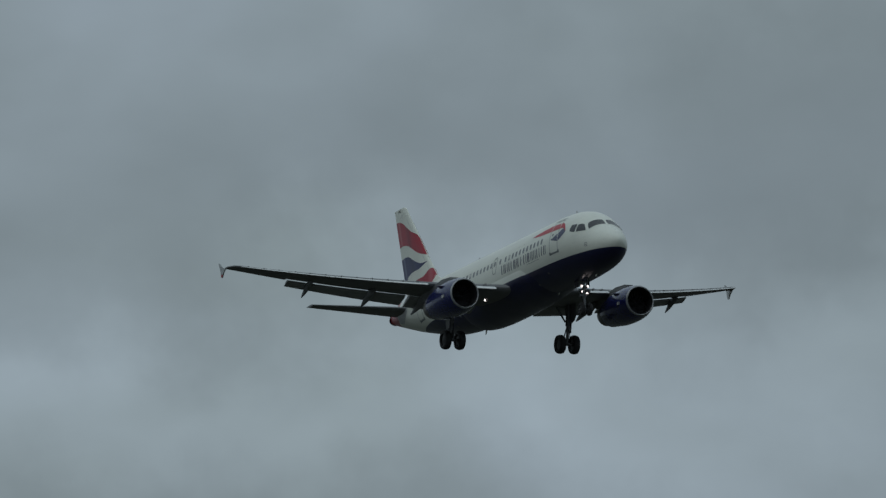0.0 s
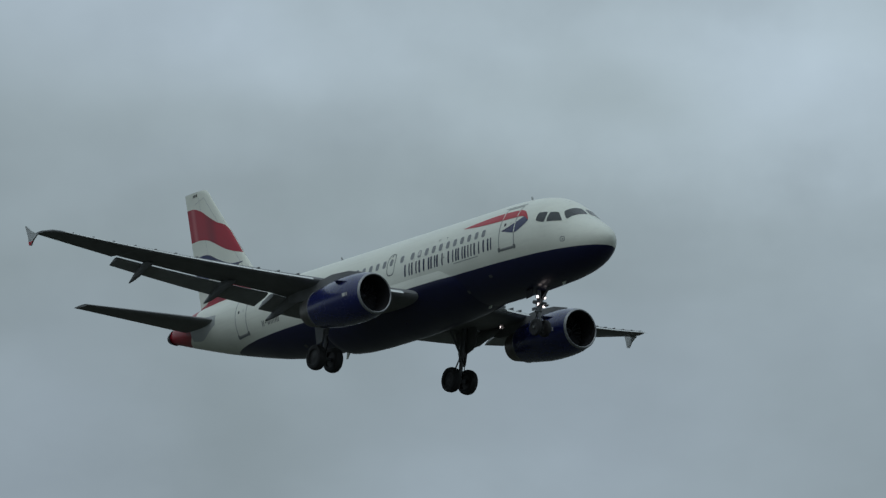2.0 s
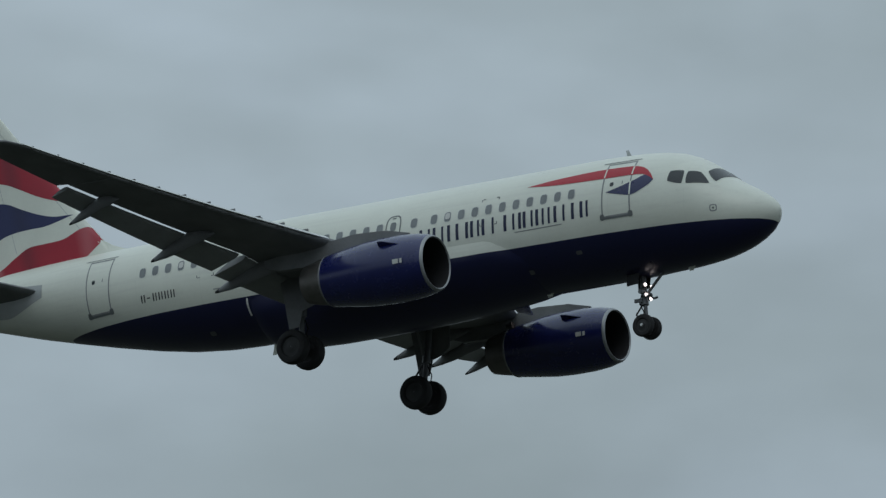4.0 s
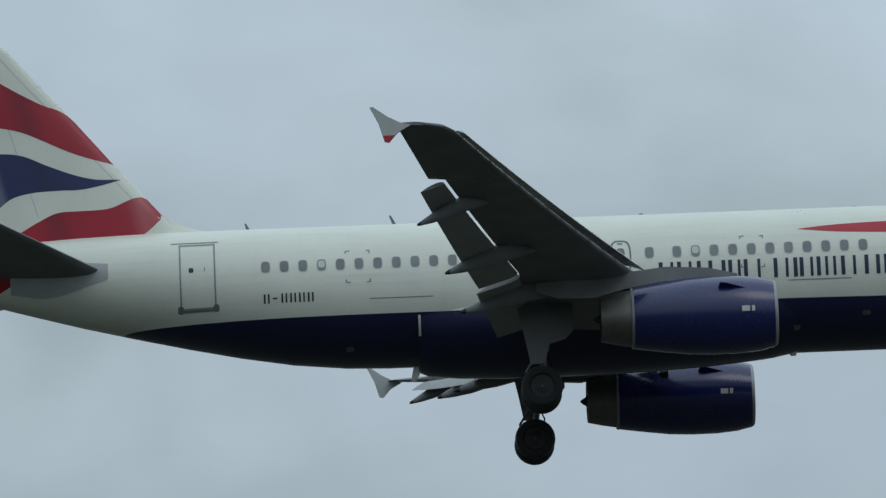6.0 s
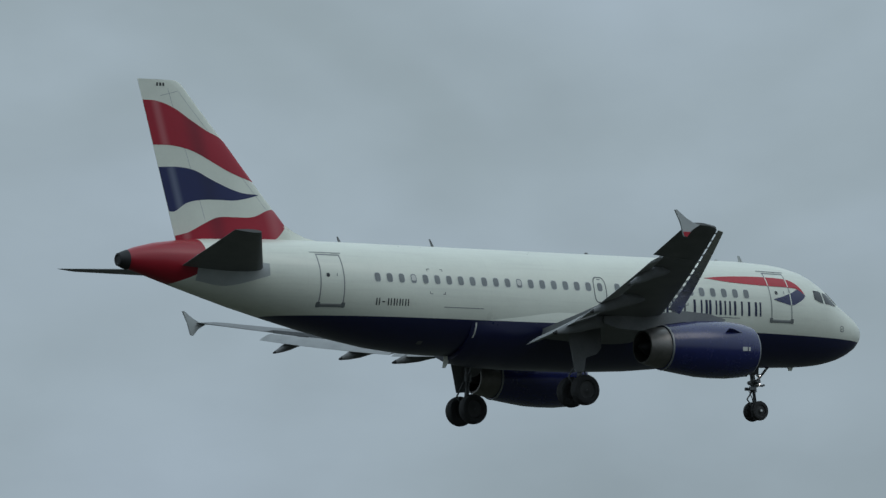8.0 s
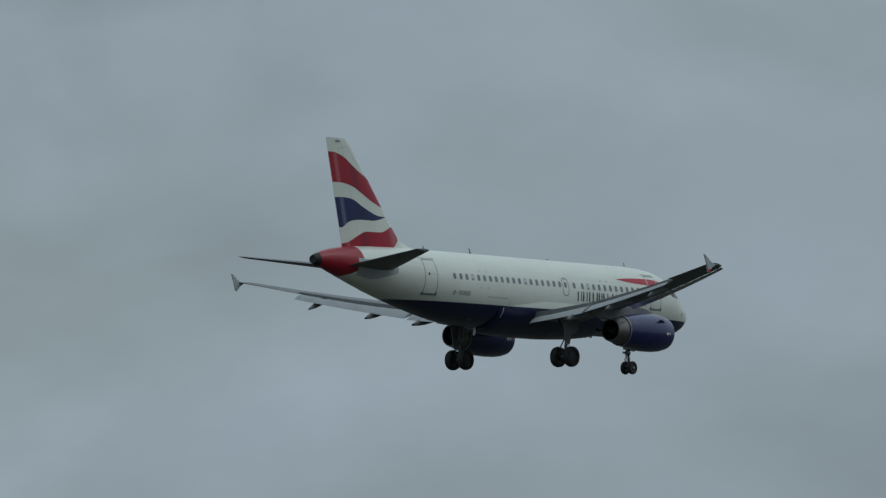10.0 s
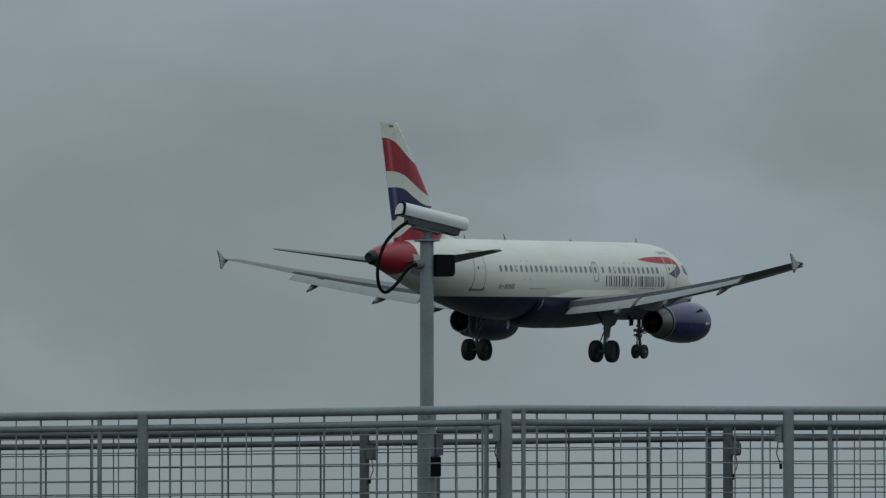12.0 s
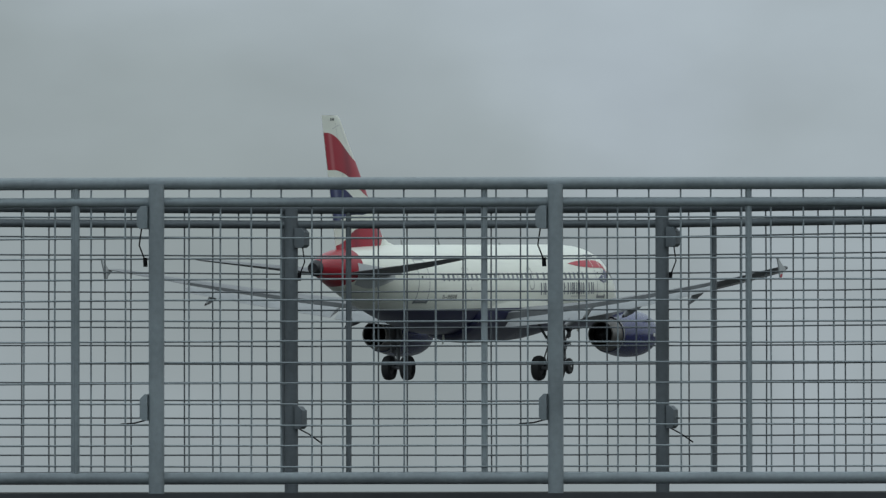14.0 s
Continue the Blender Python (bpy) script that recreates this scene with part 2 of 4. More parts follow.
GLASS = material("cockpit_glass", (0.03, 0.034, 0.037), rough=0.22, spread=0.15, coat=0.1)
PANE = material("cabin_window_pane", (0.19, 0.205, 0.21), rough=0.15, spread=0.25, scale=1.3, coat=0.4)
BLIND = material("cabin_window_blind", (0.6, 0.6, 0.57), rough=0.4, spread=0.08)
DOOR_SEAM = material("door_seam_pale_grey", (0.27, 0.28, 0.28), rough=0.5, spread=0.2)
SEAM = material("door_seam_grey", (0.16, 0.17, 0.17), rough=0.5, spread=0.2)
FENCE_GREY = material("tip_fence_grey", (0.42, 0.44, 0.44), rough=0.42, spread=0.1)
HUB = material("wheel_hub_grey", (0.03, 0.03, 0.03), rough=0.5, metal=0.3, spread=0.2)
TYRE = material("tyre_rubber", (0.018, 0.018, 0.019), rough=0.75, spread=0.25, scale=5, fine=40, bump=0.1)
STRUT = material("gear_strut_grey", (0.12, 0.125, 0.13), rough=0.4, metal=0.2, spread=0.2, scale=5, fine=30)
LAMP = material("landing_lamp", (1.0, 0.9, 0.86), rough=0.2, spread=0.02, emit=3.2)
GALV = material("galvanised_steel", (0.25, 0.283, 0.298), rough=0.62, metal=0.15, spread=0.28, scale=3.5, fine=45, bump=0.05)
GALV_DARK = material("weathered_steel", (0.12, 0.135, 0.144), rough=0.55, metal=0.25, spread=0.3, scale=3.5, fine=45, bump=0.05)
PLASTIC = material("black_plastic", (0.005, 0.005, 0.006), spec=0.15, rough=0.75, spread=0.2)
HOUSING = material("camera_housing_white", (0.72, 0.73, 0.72), rough=0.4, spread=0.08, scale=6, fine=40)
HOUSING_GREY = material("camera_housing_grey", (0.15, 0.155, 0.155), rough=0.5, spread=0.15, scale=6, fine=40)
GRASS = material("mown_grass", (0.028, 0.030, 0.020), rough=0.9, spread=0.4, scale=0.15, fine=6, bump=0.4)
TARMAC = material("runway_asphalt", (0.055, 0.055, 0.057), rough=0.85, spread=0.25, scale=0.2, fine=8, bump=0.2)
BANK = material("dark_concrete_wall", (0.05, 0.052, 0.056), rough=0.85, spread=0.35, scale=1.5, fine=20, bump=0.2)

# ---------------- mesh helpers ----------------


def smooth(me, angle=40):
    me.polygons.foreach_set("use_smooth", [True] * len(me.polygons))
    me.set_sharp_from_angle(angle=radians(angle))


def part(name, bm, mat, parent=None, label="", kind=""):
    """One mesh object under a thing or a part."""
    bmesh.ops.recalc_face_normals(bm, faces=bm.faces)
    me = bpy.data.meshes.new(name)
    bm.to_mesh(me)
    bm.free()
    smooth(me)
    me.materials.append(mat)
    ob = new(name, me)
    ob.parent = parent
    return tagged(ob, label=label, kind=kind)


def loft(rings, bm=None, caps=True, closed=True):
    bm = bm or bmesh.new()
    rows = [[bm.verts.new(p) for p in r] for r in rings]
    n = len(rows[0])
    for a, b in zip(rows, rows[1:]):
        for i in range(n if closed else n - 1):
            j = (i + 1) % n
            bm.faces.new((a[i], a[j], b[j], b[i]))
    if caps:
        bm.faces.new(rows[0])
        bm.faces.new(list(reversed(rows[-1])))
    return bm


def box(bm, lo, hi):
    x0, y0, z0 = lo
    x1, y1, z1 = hi
    ring = lambda z: [(x0, y0, z), (x1, y0, z), (x1, y1, z), (x0, y1, z)]
    return loft([ring(z0), ring(z1)], bm)


def tube(points, radius, bm=None, n=10):
    """A round bar along a list of points; radius may be a list."""
    pts = [Vector(p) for p in points]
    rad = radius if isinstance(radius, (list, tuple)) else [radius] * len(pts)
    rings, side = [], None
    for i, p in enumerate(pts):
        d = (pts[min(i + 1, len(pts) - 1)] - pts[max(i - 1, 0)]).normalized()
        if side is None:
            side = d.cross(Vector((0, 0, 1)) if abs(d.z) < 0.9 else Vector((0, 1, 0))).normalized()
        side = (side - d * side.dot(d)).normalized()
        up = d.cross(side)
        rings.append([p + rad[i] * (math.cos(k) * side + math.sin(k) * up) for k in (2 * math.pi * j / n for j in range(n))])
    return loft(rings, bm)


def revolve(profile, centre, axis="x", n=40, bm=None, caps=False):
    """Rings of (distance along the axis, radius) round a centre."""
    c = Vector(centre)
    rings = []
    for a, r in profile:
        ring = []
        for j in range(n):
            k = 2 * math.pi * j / n
            u, v = r * math.cos(k), r * math.sin(k)
            ring.append(c + (Vector((a, u, v)) if axis == "x" else Vector((u, a, v)) if axis == "y" else Vector((u, v, a))))
        rings.append(ring)
    return loft(rings, bm, caps=caps)


def lerp_table(table, s):
    for a, b in zip(table, table[1:]):
        if s <= b[0]:
            u = max(0.0, (s - a[0]) / (b[0] - a[0]))
            return [p + (q - p) * u for p, q in zip(a[1:], b[1:])]
    return list(table[-1][1:])


# ---------------- the airliner; s is the distance aft of its nose, its origin the main gear's station on the hull's axis ----------------
STATION = 16.11
HULL = [(0.0, .03, -.56, -.62), (.06, .23, -.39, -.82), (.2, .45, -.20, -1.03), (.45, .69, .01, -1.26), (.8, .92, .24, -1.47), (1.2, 1.12, .48, -1.64), (1.6, 1.28, .75, -1.76),
        (2.0, 1.43, 1.07, -1.85), (2.4, 1.55, 1.36, -1.91), (2.8, 1.65, 1.59, -1.95), (3.3, 1.75, 1.79, -1.99), (3.9, 1.83, 1.92, -2.01), (4.7, 1.90, 2.01, -2.04),
        (6.0, 1.965, 2.07, -2.07), (20.3, 1.975, 2.07, -2.07), (21.5, 1.975, 2.07, -2.03), (23.0, 1.95, 2.07, -1.88), (24.5, 1.88, 2.07, -1.62), (26.0, 1.75, 2.06, -1.30), (27.5, 1.57, 2.05, -.95),
        (29.0, 1.33, 2.01, -.58), (30.3, 1.08, 1.95, -.22), (31.4, .84, 1.86, .09), (32.4, .60, 1.72, .38), (33.2, .38, 1.53, .62), (33.65, .27, 1.36, .75), (33.84, .22, 1.28, .80)]


def hull_point(s, phi, side=-1, out=0.0):
    """phi: degrees from the crown to the side. side -1: starboard."""
    hw, top, bot = lerp_table(HULL, s)
    k, zc, hh = radians(phi), (top + bot) / 2, (top - bot) / 2
    return Vector((STATION - s, side * (hw + out) * math.sin(k), zc + (hh + out) * math.cos(k)))


def hull_at(s, z, side=-1, out=0.0):
    hw, top, bot = lerp_table(HULL, s)
    zc, hh = (top + bot) / 2, (top - bot) / 2
    k = math.acos(max(-1, min(1, (z - zc) / hh)))
    return hull_point(s, math.degrees(k), side, out)


def sheet(bm, f, nu, nv):
    """A grid of faces over f(u, v), u and v from 0 to 1."""
    g = [[bm.verts.new(f(i / nu, j / nv)) for j in range(nv + 1)] for i in range(nu + 1)]
    for i in range(nu):
        for j in range(nv):
            bm.faces.new((g[i][j], g[i + 1][j], g[i + 1][j + 1], g[i][j + 1]))
    return bm


def curve_at(pts, x):
    """Height over a list of (x, height), x falling or rising, smoothly joined."""
    p = sorted(pts)
    x = max(p[0][0], min(p[-1][0], x))
    for i in range(len(p) - 1):
        if x <= p[i + 1][0] + 1e-9:
            break
    slope = lambda k: (p[min(k + 1, len(p) - 1)][1] - p[max(k - 1, 0)][1]) / max(1e-6, p[min(k + 1, len(p) - 1)][0] - p[max(k - 1, 0)][0])
    h = p[i + 1][0] - p[i][0]
    u = (x - p[i][0]) / h
    return (2 * u**3 - 3 * u * u + 1) * p[i][1] + (u**3 - 2 * u * u + u) * h * slope(i) + (3 * u * u - 2 * u**3) * p[i + 1][1] + (u**3 - u * u) * h * slope(i + 1)


def hull_band(bm, top, bot, side, out, n=36, m=5):
    s0, s1 = min(p[0] for p in top + bot), max(p[0] for p in top + bot)
    return sheet(bm, lambda u, v: hull_at(s0 + (s1 - s0) * u, (1 - v) * curve_at(top, s0 + (s1 - s0) * u) + v * curve_at(bot, s0 + (s1 - s0) * u), side, out), n, m)


def hull_patch(bm, s0, s1, z0, z1, side, out, n=2, m=6):
    return sheet(bm, lambda u, v: hull_at(s0 + (s1 - s0) * u, z0 + (z1 - z0) * v, side, out), n, m)


def rounded_patch(bm, s, z, w, h, side, out, n=14):
    """A cabin window: a rounded upright pane laid on the hull."""
    mid = bm.verts.new(hull_at(s, z, side, out))
    ring = []
    for j in range(n):
        k = 2 * math.pi * j / n
        c, d = math.cos(k), math.sin(k)
        ring.append(bm.verts.new(hull_at(s + w / 2 * math.copysign(abs(c) ** .6, c), z + h / 2 * math.copysign(abs(d) ** .6, d), side, out)))
    for j in range(n):
        bm.faces.new((mid, ring[j], ring[(j + 1) % n]))
    return bm


def rounded_ring(bm, s, z, w, h, wi, hi, side, out, n=18):
    """A rounded upright frame laid on the hull, from the outer size w, h to the inner wi, hi."""
    rings = []
    for a, b in ((w, h), (wi, hi)):
        ring = []
        for j in range(n):
            c, d = math.cos(2 * math.pi * j / n), math.sin(2 * math.pi * j / n)
            ring.append(hull_at(s + a / 2 * math.copysign(abs(c) ** .6, c), z + b / 2 * math.copysign(abs(d) ** .6, d), side, out))
        rings.append(ring)
    return loft(rings, bm, caps=False)


def frame_patch(bm, s0, s1, z0, z1, side, t, out, lower=1.0):
    hull_patch(bm, s0, s0 + t, z0, z1, side, out, 1, 10)
    hull_patch(bm, s1 - t, s1, z0, z1, side, out, 1, 10)
    hull_patch(bm, s0 + t, s1 - t, z1 - t, z1, side, out, 4, 1)
    hull_patch(bm, s0 + t, s1 - t, z0, z0 + t * lower, side, out, 4, 1)
    return bm


def airfoil(n=13, thick=0.12, camber=0.015, cut=1.0):
    """(x, z) round a section of chord 1, from the trailing edge over the top and back."""
    def half(x):
        return 5 * thick * (.2969 * math.sqrt(x) - .126 * x - .3516 * x * x + .2843 * x**3 - .1015 * x**4) + 0.0015
    xs = [cut * (1 - math.cos(math.pi * i / (n - 1))) / 2 for i in range(n)]
    mid = lambda x: camber * 4 * x * (1 - x)
    up = [(x, mid(x) + half(x)) for x in reversed(xs)]
    low = [(x, mid(x) - half(x)) for x in xs[1:]]
    return up + low


def wing_le(y):
    return 11.2 + (y - 1.95) * 0.498


def wing_chord(y):
    return 6.35 + (y - 1.95) * (4.07 - 6.35) / 4.45 if y < 6.4 else 4.07 + (y - 6.4) * (1.5 - 4.07) / 10.4


def wing_z(y):
    d = max(0.0, y - 1.95)
    return -1.16 + 0.085 * d + 0.0038 * d * d


def section(y, side, x0, z0, chord, foil, turn=0.0):
    """A section standing at span y: x0, z0 its leading edge (aft, up), turned nose up by turn degrees."""
    c, s = math.cos(radians(turn)), math.sin(radians(turn))
    return [Vector((STATION - (x0 + chord * (x * c + z * s)), side * y, z0 + chord * (z * c - x * s))) for x, z in foil]


def wing(plane, side, name):
    main = airfoil(15, .125, .012, .785)
    full = airfoil(15, .11, .012)
    inset, rest = .095, .905
    ys = [0.4, 1.95, 3.2, 4.8, 6.4, 8.0, 9.6, 11.2, 13.35]
    bm = loft([section(y, side, wing_le(y) + inset * wing_chord(y), wing_z(y) - .008 * wing_chord(y), rest * wing_chord(y), main, 1.6 - y * .11) for y in ys])
    ys = [13.35, 14.2, 15.6, 16.4, 16.7, 16.9]
    start = lambda y: inset if y < 16.5 else .17 if y < 16.8 else .45
    loft([section(y, side, wing_le(y) + start(y) * wing_chord(y), wing_z(y) - .008 * wing_chord(y), (1 - start(y)) * wing_chord(y), full, 1.6 - y * .11 - .55 * (y - 13.0)) for y in ys], bm)
    w = part(name, bm, WING, plane, "grey painted wing with flaps and slats out")
    # flaps, run out and turned down
    foil = airfoil(9, .16, .03)
    for lab, y0, y1 in (("flap", 2.1, 6.25), ("flap", 6.5, 13.3)):
        rings = []
        for i in range(7):
            y = y0 + (y1 - y0) * i / 6
            c = wing_chord(y)
            cf = 0.29 * c if y > 6.4 else 1.0 + (y - 2.1) * .075
            rings.append(section(y, side, wing_le(y) + (0.80 if y < 6.4 else .806 + .0035 * (y - 6.4)) * c, wing_z(y) - .038 * c - .03, cf, foil, 21))
        part("flap", loft(rings), DARKGREY, w)
    # slats
    foil = airfoil(9, .15, .07)
    for y0, y1 in ((2.9, 5.1), (6.5, 8.94), (8.96, 11.44), (11.46, 13.94), (13.96, 16.45)):
        rings = []
        for i in range(4):
            y = y0 + (y1 - y0) * i / 3
            c = wing_chord(y)
            rings.append(section(y, side, wing_le(y) - 0.054 * c - .035, wing_z(y) - 0.056 * c - .01, .128 * c + .035, foil, -15))
        sl = part("slat", loft(rings), METAL, w, "bare metal slat, run out")
        for q in (.17, .5, .83):
            y = y0 + (y1 - y0) * q
            c = wing_chord(y)
            x = STATION - wing_le(y)
            part("slat_track", box(bmesh.new(), (x - .15 * c, side * y - .028, wing_z(y) - .012 * c - .01), (x - .02 * c, side * y + .028, wing_z(y) + .012 * c)), WING, sl)
    # flap track fairings
    for y, ln, r in ((5.5, 3.1, .23), (8.6, 2.5, .215), (12.15, 1.95, .175)):
        c, rings = wing_chord(y), []
        for u, k in ((0, .03), (.08, .38), (.22, .8), (.4, 1), (.6, .92), (.8, .62), (.95, .28), (1, .12)):
            s = wing_le(y) + 0.50 * c + ln * u
            z = wing_z(y) - .06 * c - .09 - (0 if u < .35 else (u - .35) * .85)
            rings.append([Vector((STATION - s, side * y + r * k * .8 * math.sin(a), z + r * k * 1.25 * math.cos(a))) for a in (2 * math.pi * j / 12 for j in range(12))])
        f = part("flap_track_fairing", loft(rings), WING, w)
        part("fairing_tip", loft([[p + (p - sum(r, Vector()) / 12) * .06 + Vector((-.01 * q, 0, 0)) for p in r] for q, r in enumerate(rings[-2:])]), SOOT, f, "dark worn tip")
    # wing tip fence
    tip, z = 16.9, wing_z(16.9) - .06
    outline = [(19.70, .02), (19.98, .09), (20.29, .25), (20.53, .42), (20.69, .54), (20.77, .53), (20.55, .08), (20.41, -.41), (20.29, -.44), (20.06, -.18), (19.84, -.05)]
    bm = bmesh.new()
    loft([[Vector((STATION - s, side * (tip + o), z + h)) for s, h in outline] for o in (0, .07)], bm)
    f = part("wing_tip_fence", bm, FENCE_GREY, w, "pale grey wing tip fence with a red lower corner")
    low = [(20.455, -.25), (20.41, -.405), (20.29, -.435), (20.13, -.26), (20.135, -.25)]
    bm = loft([[Vector((STATION - s, side * (tip + o), z + h)) for s, h in low] for o in (.05, .0745)])
    part("fence_corner", bm, RED, f, "red painted corner")
    return w


def engine(plane, side):
    y, z, s0 = side * 5.75, -2.14, 9.56
    c = Vector((STATION - s0, y, z))
    prof = [(-.09, .935), (-.5, 1.03), (-1.1, 1.085), (-1.8, 1.09), (-2.5, 1.06), (-3.2, .97), (-3.8, .885), (-4.05, .845)]
    bm = revolve(prof + [(-4.05, .78), (-3.2, .80)], c)
    e = part("engine", bm, NACELLE, plane, "navy turbofan engine under the wing")
    part("inlet_lip", revolve([(-.10, .937), (-.05, .915), (-.015, .888), (0, .865), (-.012, .845), (-.04, .828)], c), LIP, e, "polished metal inlet lip")
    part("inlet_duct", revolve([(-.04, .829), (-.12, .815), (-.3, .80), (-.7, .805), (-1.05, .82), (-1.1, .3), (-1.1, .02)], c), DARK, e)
    part("spinner", revolve([(-.72, .01), (-.8, .09), (-.95, .2), (-1.09, .28)], c, n=20), FAN, e)
    for k in range(22):
        a = 2 * math.pi * k / 22
        u, v = Vector((0, math.cos(a), math.sin(a))), Vector((0, -math.sin(a), math.cos(a)))
        q = [Vector((-1.0, 0, 0)) + u * .24 + v * .02, Vector((-1.07, 0, 0)) + u * .24 - v * .05, Vector((-1.08, 0, 0)) + u * .80 - v * .09, Vector((-.96, 0, 0)) + u * .80 + v * .04]
        t = Vector((.012, 0, 0))
        part("fan_blade", loft([[c + p - t for p in q], [c + p + t for p in q]]), FAN, e)
    part("nozzle_band", revolve([(-3.99, .860), (-4.0, .866), (-4.05, .853), (-4.062, .835)], c), LIP, e, "bright metal band at the cowling's end")
    part("exhaust_nozzle", revolve([(-3.95, .80), (-4.1, .79), (-4.5, .72), (-4.9, .63), (-4.9, .57), (-4.2, .62)], c), EXHAUST, e, "heat-stained metal exhaust nozzle")
    part("exhaust_cone", revolve([(-4.2, .6), (-4.3, .35), (-4.75, .25), (-5.05, .06), (-5.1, .01)], c, n=24), DARK, e)
    # pylon
    rings = []
    for s, lo, hi, w in ((10.6, -1.02, -.98, .05), (11.4, -1.1, -.80, .13), (12.6, -1.15, -.74, .17), (13.6, -1.3, -.85, .18), (14.6, -1.55, -.95, .16), (15.6, -1.5, -1.0, .10), (16.2, -1.3, -1.05, .03)):
        rings.append([Vector((STATION - s, y - w, lo)), Vector((STATION - s, y + w, lo)), Vector((STATION - s, y + w, hi)), Vector((STATION - s, y - w, hi))])
    part("pylon", loft(rings), WING, e)
    # strakes on both shoulders; one dark plate covers the fin and its shadow
    for q in (-1, 1):
        a = radians(33)
        bm = bmesh.new()
        u = Vector((0, q * math.cos(a), math.sin(a)))
        t = Vector((0, -q * math.sin(a), math.cos(a))) * .015
        pts = [c + Vector((-.80, 0, 0)) + u * 1.03, c + Vector((-1.65, 0, 0)) + u * 1.05, c + Vector((-1.60, 0, 0)) + u * 1.30, c + Vector((-1.42, 0, 0)) + u * 1.28]
        loft([[p - t for p in pts], [p + t for p in pts]], bm)
        part("nacelle_strake", bm, BLUE, e)
    # small maker's plate, unreadable
    for q in (-1, 1):
        bm = bmesh.new()
        for d, wd in ((.80, .22), (.66, .09)):
            sheet(bm, lambda uu, vv: c + Vector((-d - wd * uu, q * 1.094 * math.cos(radians(-7 + 8 * vv)), 1.094 * math.sin(radians(-7 + 8 * vv)))), 1, 2)
        part("nacelle_plate", bm, BLIND, e, "small white plate on the cowling")
    return e


def tailplane(plane, side):
    foil = airfoil(11, .10, 0)
    rings = []
    for i in range(6):
        y = .45 + (6.36 - .45) * i / 5
        u = (y - .9) / 5.32
        le, te = 28.15 + u * 3.38, 31.62 + u * 1.08
        rings.append(section(y, side, le, .72 + .128 * (y - .9), te - le, foil, -2.0))
    t = part("tailplane", loft(rings), WING, plane, "grey painted tailplane")
    # grey sealing plate on the hull at the root
    part("root_plate", hull_band(bmesh.new(), [(28.2, .95), (31.0, 1.25)], [(28.2, .5), (29.8, .12), (31.0, .30)], side, .012, 12, 4), FENCE_GREY, t)
    return t


FIN_LE = [(2.08, 26.12), (2.57, 26.58), (4.18, 27.98), (5.63, 29.19), (7.01, 30.40), (7.62, 30.90), (7.78, 31.06), (7.83, 31.22)]
FIN_TE = [(1.68, 31.34), (7.83, 32.86)]


def fin_half(s, z):
    le, te = lerp_table(FIN_LE, z)[0], lerp_table(FIN_TE, z)[0]
    x = max(0.0, min(1.0, (s - le) / (te - le)))
    return (te - le) * 5 * .10 * (.2969 * math.sqrt(x) - .126 * x - .3516 * x * x + .2843 * x**3 - .1015 * x**4) + .003


